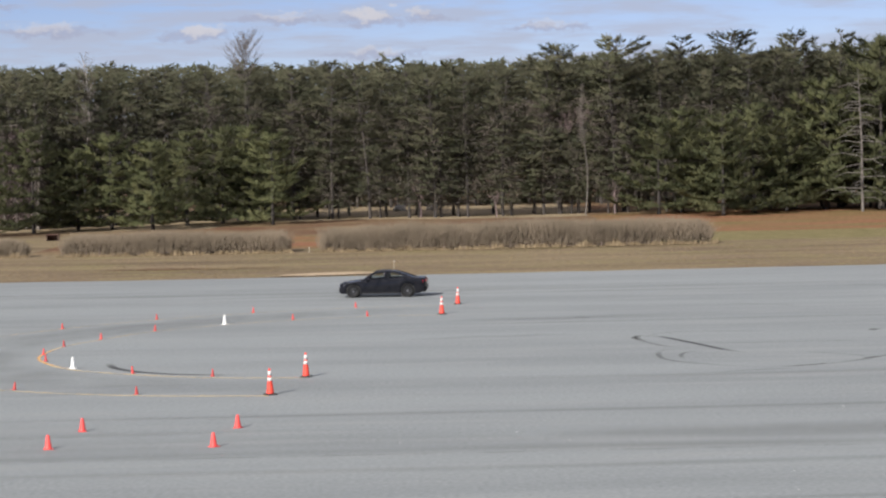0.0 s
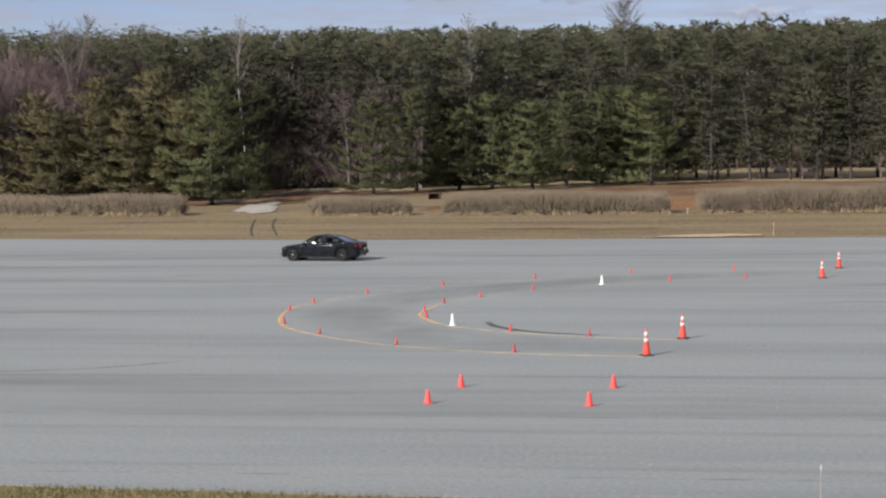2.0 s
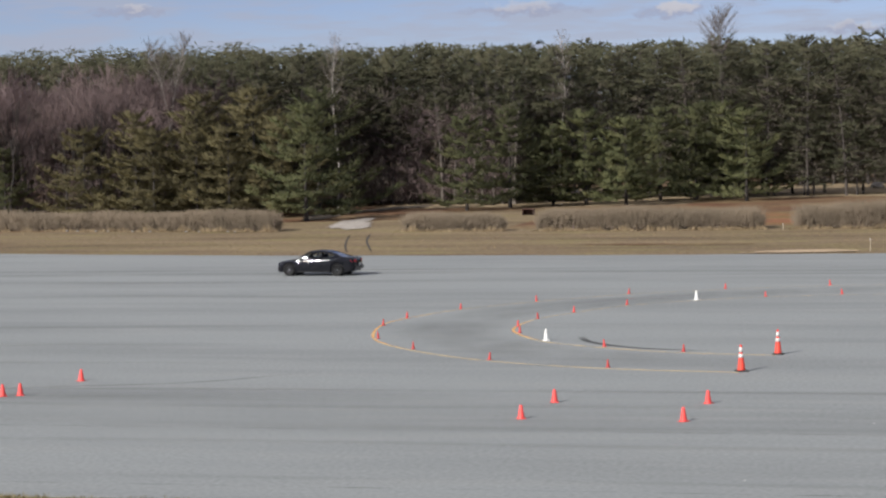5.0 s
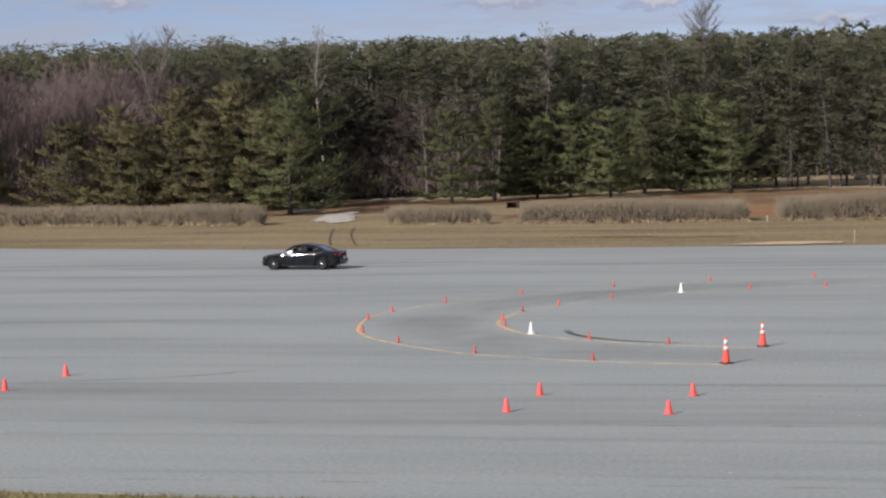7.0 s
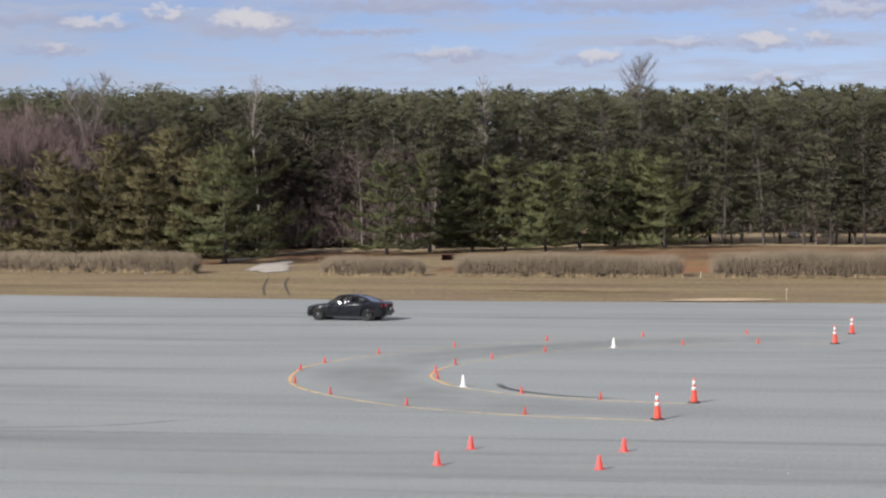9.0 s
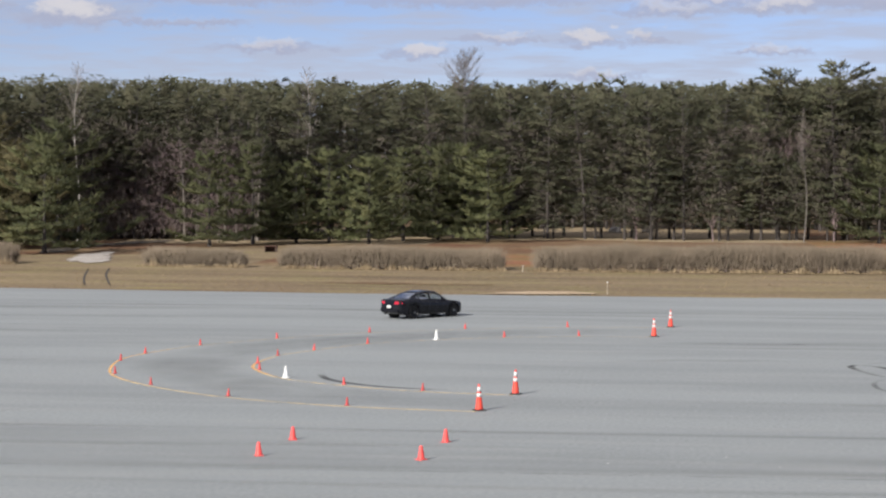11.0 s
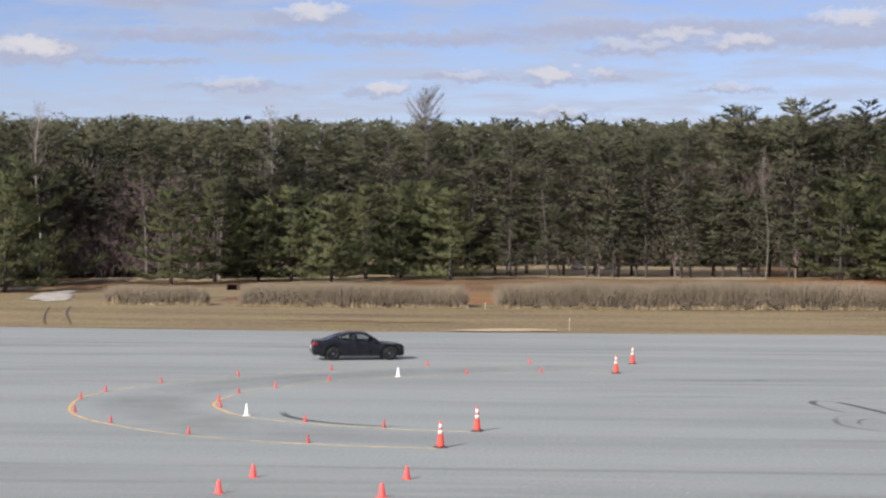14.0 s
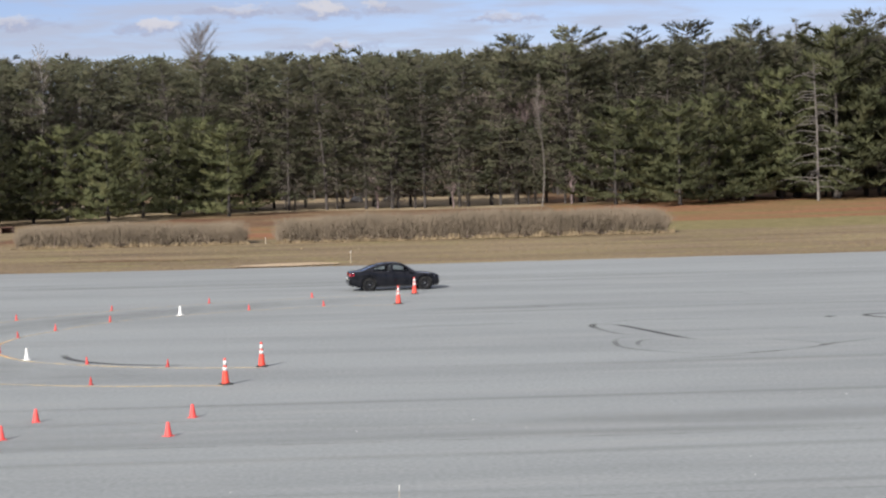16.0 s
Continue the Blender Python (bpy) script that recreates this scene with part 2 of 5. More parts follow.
SHRUB = material("bare_shrub_twigs", (0.178, 0.140, 0.102), 0.95, second=(0.130, 0.104, 0.076), scale=0.35, island=0.14, spec=0.15)
NEEDLE = material("pine_needles", (0.043, 0.046, 0.025), 0.8, second=(0.058, 0.053, 0.032), scale=0.35, island=0.2, per_object=0.38, world=False, spec=0.25)
NEEDLE_SOFT = material("soft_needles", (0.051, 0.057, 0.026), 0.8, second=(0.071, 0.070, 0.031), scale=0.4, island=0.25, per_object=0.28, world=False, spec=0.25)
NEEDLE_OLIVE = material("olive_needles", (0.063, 0.055, 0.027), 0.8, second=(0.078, 0.066, 0.031), scale=0.4, island=0.25, per_object=0.2, world=False, spec=0.25)
BLACK = material("black_car_paint", (0.0055, 0.0062, 0.009), 0.075, spec=0.27, world=False, second=(0.012, 0.012, 0.015), scale=3.0)
TRIM = material("black_plastic", (0.018, 0.018, 0.018), 0.55, world=False, second=(0.026, 0.026, 0.026), scale=6)
RUBBER = material("tyre_rubber", (0.010, 0.010, 0.011), 0.9, spec=0.15, world=False, second=(0.024, 0.023, 0.022), scale=5)
STEEL = material("brushed_wheel_metal", (0.055, 0.055, 0.058), 0.34, 0.9, world=False, second=(0.04, 0.04, 0.042), scale=9)
CHROME = material("chrome", (0.50, 0.50, 0.52), 0.30, 1.0, world=False)
LENS = material("headlamp_lens", (0.40, 0.42, 0.45), 0.08, 0.3, coat=0.6, world=False)
TAIL = material("tail_lamp_lens", (0.42, 0.010, 0.028), 0.2, coat=0.3, world=False)
CABIN = material("cabin_trim", (0.045, 0.045, 0.05), 0.8, world=False, second=(0.03, 0.03, 0.033), scale=5)
PLATE = material("plate_white", (0.55, 0.55, 0.52), 0.5, world=False)
GLASS = pane("tinted_glass", (0.66, 0.70, 0.70))
ORANGE = material("orange_cone_plastic", (0.76, 0.070, 0.042), 0.5, second=(0.64, 0.058, 0.038), scale=5, per_object=0.12, world=False)
RED_ORANGE = material("red_orange_plastic", (0.86, 0.085, 0.075), 0.5, second=(0.74, 0.07, 0.06), scale=5, per_object=0.12, world=False)
FADED_RED = material("faded_red_plastic", (0.52, 0.050, 0.042), 0.55, second=(0.40, 0.045, 0.042), scale=7, per_object=0.2, world=False)
WHITE = material("white_plastic", (0.80, 0.79, 0.77), 0.5, second=(0.68, 0.66, 0.62), scale=6, world=False)
COLLAR = material("reflective_collar", (0.66, 0.64, 0.63), 0.35, second=(0.62, 0.58, 0.55), scale=9, world=False)
CONE_BASE = material("black_rubber_base", (0.025, 0.025, 0.026), 0.8, second=(0.05, 0.048, 0.045), scale=10, world=False)
WOOD = material("weathered_stake", (0.48, 0.42, 0.33), 0.8, second=(0.36, 0.30, 0.22), scale=6, world=False)
RUST = material("rusted_steel", (0.11, 0.042, 0.026), 0.8, second=(0.05, 0.028, 0.02), scale=3, world=False)
PAPER = material("pale_litter", (0.5, 0.5, 0.48), 0.7, world=False)
YELLOW = ghost("yellow_line_paint", (0.55, 0.41, 0.21), 1.2, 0.22, 0.6, 0.85)
APEX = ghost("fresh_orange_paint", (0.68, 0.30, 0.06), 3.0, 0.34, 0.62, 0.85)
SKID = ghost("tyre_rubber_film", (0.015, 0.015, 0.017), 1.2, 0.10, 0.45, 0.95)
FAINT = ghost("faint_rubber_film", (0.04, 0.041, 0.043), 0.5, 0.15, 0.60, 0.45)
STREAK = ghost("streak_film", (0.10, 0.102, 0.105), 0.25, 0.3, 0.75, 0.36, (0.3, 1, 1))
DARK_TONE = ghost("broad_dark_tone", (0.11, 0.115, 0.12), 0.06, 0.25, 0.75, 0.22, (0.5, 1, 1))
LANE = ghost("worn_lane_film", (0.13, 0.135, 0.14), 0.35, 0.2, 0.7, 0.42, (1, 0.5, 1))
CRACK = ghost("joint_line", (0.05, 0.05, 0.05), 0.6, 0.45, 0.7, 0.7)

for leafy in (NEEDLE, NEEDLE_SOFT, NEEDLE_OLIVE):
    # as much light passes through the thin needles as they throw back
    tree = leafy.node_tree
    solid = next(n for n in tree.nodes if n.type == "BSDF_PRINCIPLED")
    end = next(n for n in tree.nodes if n.type == "OUTPUT_MATERIAL")
    through_leaf, both = tree.nodes.new("ShaderNodeBsdfTranslucent"), tree.nodes.new("ShaderNodeAddShader")
    tree.links.new(solid.inputs["Base Color"].links[0].from_socket, through_leaf.inputs["Color"])
    tree.links.new(solid.outputs[0], both.inputs[0])
    tree.links.new(through_leaf.outputs[0], both.inputs[1])
    tree.links.new(both.outputs[0], end.inputs[0])


# ---- mesh helpers ----
def mesh_from(name, verts, faces, mat, smooth=False):
    me = bpy.data.meshes.new(name)
    me.from_pydata([tuple(map(float, v)) for v in verts], [], [tuple(map(int, f)) for f in faces])
    me.materials.append(mat)
    if smooth:
        me.polygons.foreach_set("use_smooth", [True] * len(me.polygons))
    me.update()
    return me


def part(name, data, mat, parent=None, label="", smooth=False):
    """Links a bmesh or (verts, faces) as one mesh object, under a thing where one is given."""
    if isinstance(data, tuple):
        me = mesh_from(name, data[0], data[1], mat, smooth)
    else:
        me = bpy.data.meshes.new(name)
        data.to_mesh(me)
        data.free()
        me.materials.append(mat)
        if smooth:
            me.polygons.foreach_set("use_smooth", [True] * len(me.polygons))
    ob = new(name, me)
    if parent:
        ob.parent = parent
    return tagged(ob, label)


def lathe(profile, n=20, axis="z", caps=True):
    """A turned solid from (radius, height) pairs."""
    v, f = [], []
    for r, z in profile:
        for k in range(n):
            a = 2 * math.pi * k / n
            v.append((r * math.cos(a), r * math.sin(a), z))
    for i in range(len(profile) - 1):
        for k in range(n):
            f.append((i * n + k, i * n + (k + 1) % n, (i + 1) * n + (k + 1) % n, (i + 1) * n + k))
    if caps:
        f.append(tuple(range(n - 1, -1, -1)))
        f.append(tuple((len(profile) - 1) * n + k for k in range(n)))
    if axis == "y":
        v = [(x, z, -y) for x, y, z in v]
    return v, f


def box(cx, cy, cz, sx, sy, sz, bevel=0.0):
    bm = bmesh.new()
    bmesh.ops.create_cube(bm, size=1, matrix=Matrix.Translation((cx, cy, cz)) @ Matrix.Diagonal((sx, sy, sz, 1)))
    if bevel:
        bmesh.ops.bevel(bm, geom=bm.edges[:], offset=bevel, segments=2, affect="EDGES")
    return bm


def smooth_line(points, step=0.5):
    """Catmull-Rom through the points."""
    p = [np.array(q, float) for q in points]
    p = [2 * p[0] - p[1], *p, 2 * p[-1] - p[-2]]
    out = []
    for i in range(1, len(p) - 2):
        n = max(2, int(np.linalg.norm(p[i + 1] - p[i]) / step))
        for k in range(n):
            t = k / n
            out.append(0.5 * (2 * p[i] + (p[i + 1] - p[i - 1]) * t + (2 * p[i - 1] - 5 * p[i] + 4 * p[i + 1] - p[i + 2]) * t ** 2
                              + (3 * p[i] - p[i - 1] - 3 * p[i + 1] + p[i + 2]) * t ** 3))
    out.append(p[-2])
    return np.array(out)


def film_strip(name, points, width, z, mat, step=0.5, taper=True, soft=0.3):
    """A thin film laid along a line on the ground; its 'film' attribute falls off at the borders and ends."""
    c = smooth_line(points, step)
    d = np.gradient(c, axis=0)
    d /= np.linalg.norm(d, axis=1)[:, None] + 1e-9
    nrm = np.stack([-d[:, 1], d[:, 0]], 1)
    offs, fall = (-0.5, -0.5 + soft, 0.5 - soft, 0.5), (0.0, 1.0, 1.0, 0.0)
    v, fade, n = [], [], len(c)
    for i in range(n):
        end = min(1.0, min(i, n - 1 - i) / (0.2 * n + 1)) if taper else 1.0
        w = width(i / (n - 1)) if callable(width) else width
        for o, a in zip(offs, fall):
            v.append((*(c[i] + nrm[i] * o * w), z))
            fade.append(a * end)
    f = [(i * 4 + k, i * 4 + k + 1, i * 4 + k + 5, i * 4 + k + 4) for i in range(n - 1) for k in range(3)]
    me = mesh_from(name, v, f, mat)
    me.attributes.new("film", "FLOAT", "POINT").data.foreach_set("value", fade)
    ob = new(name, me)
    ob.visible_shadow = False
    return ob


def tube(points, radii, n=6):
    """A tapered limb along points."""
    v, f = [], []
    for i, (p, r) in enumerate(zip(points, radii)):
        q = np.array(points[min(i + 1, len(points) - 1)], float) - np.array(points[max(i - 1, 0)], float)
        q /= np.linalg.norm(q) + 1e-9
        a = np.cross(q, (0.3, 0.9, 0.1) if abs(q[2]) > 0.7 else (0, 0, 1))
        a /= np.linalg.norm(a) + 1e-9
        b = np.cross(q, a)
        for k in range(n):
            t = 2 * math.pi * k / n
            v.append(np.array(p) + r * (a * math.cos(t) + b * math.sin(t)))
    for i in range(len(points) - 1):
        for k in range(n):
            f.append((i * n + k, i * n + (k + 1) % n, (i + 1) * n + (k + 1) % n, (i + 1) * n + k))
    return v, f


def merge(pieces):
    v, f = [], []
    for pv, pf in pieces:
        o = len(v)
        v.extend(pv)
        f.extend([tuple(i + o for i in q) for q in pf])
    return v, f


def sprays(rng, centres, spread, per, length, width, flat=0.6, rise=0.15, aim=None):
    """Small pointed leaves or needle bundles scattered round the centres."""
    c = np.repeat(np.array(centres, float), per, axis=0)
    n = len(c)
    d = rng.normal(size=(n, 3)) * (1, 1, flat) + (0, 0, rise)
    if aim is not None:
        d = d * 0.55 + np.repeat(np.array(aim, float), per, axis=0)
    d /= np.linalg.norm(d, axis=1)[:, None]
    s = np.repeat(np.broadcast_to(np.array(spread, float), (len(centres),)), per)[:, None]
    base = c + d * s * rng.uniform(0.0, 0.9, (n, 1))
    ln = length * rng.uniform(0.6, 1.3, (n, 1))
    side = np.cross(d, rng.normal(size=(n, 3)))
    side /= np.linalg.norm(side, axis=1)[:, None] + 1e-9
    side *= width * rng.uniform(0.6, 1.3, (n, 1))
    v = np.stack([base - side, base + side, base + d * ln], 1).reshape(-1, 3)
    f = np.arange(3 * n).reshape(-1, 3)
    return v, f


def foliage(name, v, mat, parent, outward, label="", soft=0.5):
    """Leaves whose shading follows the round of the crown as well as each leaf's own tilt."""
    tri = np.array(v, float).reshape(-1, 3, 3)
    o = outward(tri.mean(1))
    o /= np.linalg.norm(o, axis=1)[:, None] + 1e-9
    n = np.cross(tri[:, 1] - tri[:, 0], tri[:, 2] - tri[:, 0])
    n /= np.linalg.norm(n, axis=1)[:, None] + 1e-9
    back = (n * o).sum(1) < 0
    tri[back] = tri[back][:, [0, 2, 1]]
    n[back] *= -1
    n = n * (1 - soft) + o * soft
    n /= np.linalg.norm(n, axis=1)[:, None] + 1e-9
    pair = (tri.reshape(-1, 3), np.arange(3 * len(tri)).reshape(-1, 3))
    ob = part(name, pair, mat, parent, label, smooth=True) if parent else new(name, mesh_from(name, *pair, mat))
    ob.data.polygons.foreach_set("use_smooth", np.ones(len(tri), bool))
    ob.data.normals_split_custom_set_from_vertices(np.repeat(n, 3, axis=0).tolist())
    return ob


def round_crown(p):
    r = np.hypot(p[:, 0], p[:, 1])
    return np.stack([p[:, 0], p[:, 1], 0.22 * r + 0.1], 1)


def wood_face(p):
    return np.stack([0 * p[:, 0] - 0.1, 0 * p[:, 0] - 1.0, 0 * p[:, 0] + 0.55], 1)


# ---- ground ----
def far_edge(x):
    u = x / 30
    return 134.9 + 0.4 * u + 0.74 * u * u - 0.37 * u ** 3 if -70 < x < 40 else (134.9 + 0.4 * (-2.33) + 0.74 * 5.44 + 0.37 * 12.7 if x <= -70 else 135.8)


def near_edge(x):
    return 42.3 - 0.05 * x


def ground_height(x, y):
    """Flat by the pavement; a slight uneven roll beyond it."""
    s = min(1.0, max(0.0, (y - 140) / 40))
    return s * 0.18 * noise.noise(Vector((x * 0.04, y * 0.05, 2.0)))


def ground():
    xs = np.concatenate([[-2500, -800, -300], np.arange(-160, 121, 2.0), [300, 800, 2500]])
    ys = np.concatenate([[-600, -100, 0], np.arange(20, 48, 2), np.arange(50, 130, 10), np.arange(131, 320, 1.5), [400, 800, 3000]])
    v, f, idx = [], [], []
    for y in ys:
        for x in xs:
            v.append((x, y, -0.03 + ground_height(x, y)))
    nx = len(xs)
    for j in range(len(ys) - 1):
        for i in range(nx - 1):
            f.append((j * nx + i, j * nx + i + 1, (j + 1) * nx + i + 1, (j + 1) * nx + i))
            x, y = (xs[i] + xs[i + 1]) / 2, (ys[j] + ys[j + 1]) / 2
            wob = 5 * noise.noise(Vector((x * 0.06, y * 0.06, 0)))
            if y < 60:
                idx.append(4)
            elif y < 176 + wob * 0.4:
                idx.append(0)
            elif x > 18 + wob:
                idx.append(4 if y < 194 + wob else (2 if y < 252 + wob else 1))
            elif -16 < x < -8 and y < 206 + wob:
                idx.append(2)
            elif -75 < x < -36 and y < (196 if x < -50 else 215) + wob:
                idx.append(0)
            elif (228 if x < -25 else 250) < y + wob < 306 and x > -62:
                idx.append(3)
            else:
                idx.append(1)
    me = mesh_from("ground", v, f, GRASS)
    for m in (LITTER, CLAY, MEADOW, VERGE):
        me.materials.append(m)
    me.polygons.foreach_set("material_index", idx)
    tagged(new("ground", me), "dry winter grass with pine litter and bare clay", "ground", kind="structure")


def pavement():
    xs = np.concatenate([[-400, -200, -120], np.arange(-90, 61, 2.0), [100, 200, 400]])
    v, f = [], []
    rng = np.random.default_rng(5)
    for x in xs:
        v += [(x, near_edge(x) + rng.normal(0, 0.06), 0), (x, far_edge(x) + rng.normal(0, 0.12), 0)]
    for i in range(len(xs) - 1):
        f.append((2 * i, 2 * i + 2, 2 * i + 3, 2 * i + 1))
    n = len(v)
    v += [(x, y, z - 0.12) for x, y, z in v[:n]]
    for i in range(len(xs) - 1):
        f.append((2 * i, n + 2 * i, n + 2 * i + 2, 2 * i + 2))
        f.append((2 * i + 1, 2 * i + 3, n + 2 * i + 3, n + 2 * i + 1))
    tagged(new("pavement", mesh_from("pavement", v, f, ASPHALT)), "weathered light grey asphalt skid pad with faint streaks", "asphalt", kind="structure")


ground()
pavement()


# ---- lines and marks on the pavement ----
OUTER = [(-10.58, 69.62), (-15.22, 71.84), (-18.93, 75.35), (-21.38, 79.34), (-22.63, 84.86), (-22.45, 88.35), (-21.04, 93.03), (-18.27, 97.48),
         (-14.38, 101.92), (-9.84, 105.13), (-4.65, 107.29)]
INNER = [(-8.56, 74.82), (-11.74, 76.47), (-16.04, 81.82), (-16.65, 84.49), (-16.48, 88.16), (-15.39, 91.27), (-13.52, 95.20), (-7.43, 100.06), (-3.83, 101.39)]
GATE = [(-5.93, 68.73), (-5.07, 74.03), (-0.12, 101.57), (0.73, 108.08)]
WHITES = [(-14.39, 78.70), (-10.57, 98.08)]
BOX = [(-11.14, 56.80), (-10.81, 60.38), (-6.50, 56.64), (-6.21, 60.49), (-27.96, 64.74), (-28.37, 60.78), (-28.85, 60.50)]


def markings():
    out_line = [GATE[0], *OUTER, GATE[3]]
    in_line = [GATE[1], *INNER[:2], WHITES[0], *INNER[2:7], WHITES[1], *INNER[7:], GATE[2]]
    near = lambda pts: [(x - 0.05, y - 0.35) for x, y in pts]
    for pts in (out_line, in_line):
        tagged(film_strip("lane_line", near(pts), lambda s: 0.34 - 0.42 * min(s, 0.42), 0.006, YELLOW, taper=False),
               "worn pale yellow painted curve on the asphalt", "road marking", group="curved lane lines", kind="structure")
    tagged(film_strip("lane_line", near(OUTER[2:7]), 0.14, 0.009, APEX), "bright orange repainted bend of the lane line", "road marking", kind="structure")
    tagged(film_strip("lane_line", near([WHITES[0], *INNER[2:5]]), 0.18, 0.009, APEX), "bright orange repainted bend of the lane line", "road marking", kind="structure")
    # rubber laid in the lane between the two curves
    mid = [(-4.0, 71.5), (-9.8, 72.6), (-15.0, 75.5), (-18.7, 80.5), (-19.6, 86), (-18.3, 91.5), (-15.2, 96.2), (-10.3, 101.2), (-4.3, 104.3), (3, 106.2)]
    tagged(film_strip("rubber_film", mid, 5.0, 0.003, LANE), "dark worn wheel path in the curved lane", "tyre mark", kind="structure")
    skids = [
        ([(-13.3, 80.5), (-12.8, 78.7), (-11.9, 77.3), (-10.6, 76.15), (-9.2, 75.5), (-7.5, 75.1)], 0.41, SKID),
        ([(10.12, 83.12), (9.15, 82.65), (8.58, 83.81), (8.23, 85.46), (8.07, 86.57), (8.28, 87.47), (8.73, 87.61), (9.22, 87.19)], 0.32, FAINT),
        ([(8.27, 85.45), (8.12, 86.29), (8.1, 86.84), (8.28, 87.47), (8.53, 87.58)], 0.41, SKID),
        ([(8.39, 87.57), (9.16, 87.07), (9.88, 84.98), (10.54, 82.75), (11.09, 80.89), (11.69, 79.67)], 0.38, SKID),
        ([(8.64, 87.22), (9.04, 88.22), (9.72, 88.86), (10.88, 89.23), (12.82, 88.93), (14.63, 87.94)], 0.19, FAINT),
        ([(9.79, 84.23), (11.35, 83.65), (13.43, 83.56), (16.0, 83.59), (18.32, 83.56)], 0.22, FAINT),
        ([(9.89, 81.22), (8.89, 81.38), (8.44, 80.33), (8.29, 78.88), (8.42, 77.52), (9.07, 76.28), (10.19, 75.16), (11.69, 74.06)], 0.30, FAINT),
        ([(10.48, 80.58), (9.53, 80.14), (9.12, 78.88), (9.11, 77.56)], 0.22, FAINT),
        ([(11.26, 73.97), (12.77, 74.39), (14.36, 75.1), (15.62, 76.14), (16.0, 76.69), (16.99, 77.53), (18.76, 78.75)], 0.30, FAINT),
        ([(12.33, 74.2), (13.22, 74.58), (14.38, 75.2)], 0.27, SKID),
        ([(15.65, 76.46), (16.0, 76.69), (16.47, 77.12)], 0.46, SKID),
        ([(16.1, 76.78), (15.58, 78.03), (14.65, 78.85), (13.95, 79.63)], 0.19, FAINT),
        ([(9.45, 72.77), (11.16, 73.31), (12.85, 73.66)], 0.22, FAINT),
        ([(14.23, 104.68), (16.68, 103.61), (17.81, 101.83)], 0.27, FAINT),
        ([(6.22, 98.46), (7.02, 97.51)], 0.34, FAINT),
        ([(18.34, 88.1), (18.58, 88.32), (18.91, 88.8)], 0.54, SKID),
        ([(24, 84.0), (22.0, 85.9), (20.7, 87.4), (20.2, 88.6), (20.9, 89.2), (23, 89.3)], 0.38, SKID),
        ([(-30, 62.6), (-24, 64.5), (-20.8, 67.5)], 0.34, FAINT),
    ]
    for pts, w, mat in skids:
        tagged(film_strip("skid_mark", pts, w, 0.005, mat, step=0.3), "dark curved tyre skid mark on the asphalt", "tyre mark", kind="structure")
    # long straight streaks of rubber and sealer across the pad
    rng = np.random.default_rng(11)
    for y, x0, x1, w in [(57.6, -12, 26, 2.2), (58.3, 2, 30, 1.4), (60.4, -60, -11, 1.5), (59.2, -40, 0, 0.8), (63.2, -50, 30, 0.6), (72.5, 0, 30, 1.0), (52.0, -30, 25, 0.7), (55.4, -24, 24, 1.2),
                         (118.5, -75, 40, 2.4), (121.5, -80, 30, 1.5), (116.4, -20, 45, 1.2), (111.0, -70, -20, 1.8), (95.5, -5, 35, 0.9), (98.0, 0, 14, 1.6), (84.0, -60, -25, 1.2), (76.0, -60, -26, 1.4),
                         (70.0, -70, -22, 1.0), (46.6, -22, 20, 0.5), (88.5, -2, 6, 1.0), (100.5, -60, -24, 1.6)]:
        pts = [(x0 + (x1 - x0) * k / 5, y + rng.normal(0, 0.25) + 0.02 * (x1 - x0) * (k / 5 - 0.5)) for k in range(6)]
        tagged(film_strip("streak", pts, w * 1.5, 0.002, STREAK, step=2.0, soft=0.45), "faint dark rubber streak across the asphalt", "tyre mark", kind="structure")
    # two wide soft films that make the left of the pad darker
    for pts, w in (([(-75, 60), (-45, 59), (-20, 57.5), (-6, 57)], 15), ([(-80, 78), (-55, 77), (-26, 75)], 10)):
        tagged(film_strip("stain", pts, w, 0.001, DARK_TONE, step=2.0, soft=0.45), "broad darker area on the asphalt", "asphalt", kind="structure")
    for pts in ([(-28, 44.9), (22, 45.6)], [(-40, 54.2), (25, 54.6)], [(-70, 105), (-30, 104.5)]):
        tagged(film_strip("joint", pts, 0.10, 0.004, CRACK, step=1.0, taper=False), "thin dark paving joint", "pavement joint", kind="structure")


def patch(name, outline, z, mat, label, category, rag=(0.12, 0.12)):
    """A flat patch of other ground with an uneven border."""
    rng = np.random.default_rng(len(name))
    line = smooth_line([*outline, outline[0]], 0.6)[:-1]
    line = line + rng.normal(0, 1, line.shape) * rag
    c = line.mean(axis=0)
    v = [(*c, z + ground_height(*c))] + [(*p, z + ground_height(*p)) for p in line]
    n = len(line)
    tagged(new(name, mesh_from(name, v, [(0, 1 + k, 1 + (k + 1) % n) for k in range(n)], mat)), label, category, kind="structure")


markings()
patch("gravel_patch", [(-53.0, 180.12), (-54.36, 187.36), (-55.7, 195.21), (-55.21, 198.01), (-54.64, 200.88), (-51.87, 190.04), (-49.37, 179.14), (-49.63, 176.85), (-51.08, 177.9)], 0.03, GRAVEL,
      "pale washed-out gravel patch in the grass", "gravel", (0.30, 0.9))
# dark ground tone that also paints the big conifer's cast shade
patch("soil_patch", [(-62.9, 205.03), (-63.48, 216.17), (-61.21, 226.73), (-58.23, 236.27), (-56.52, 234.33), (-58.08, 224.97), (-59.73, 209.77), (-59.74, 196.43)], 0.02, DITCH_SHADE, "dark ditch behind the hedge, conifer shade painted in", "soil", (0.3, 1.0))
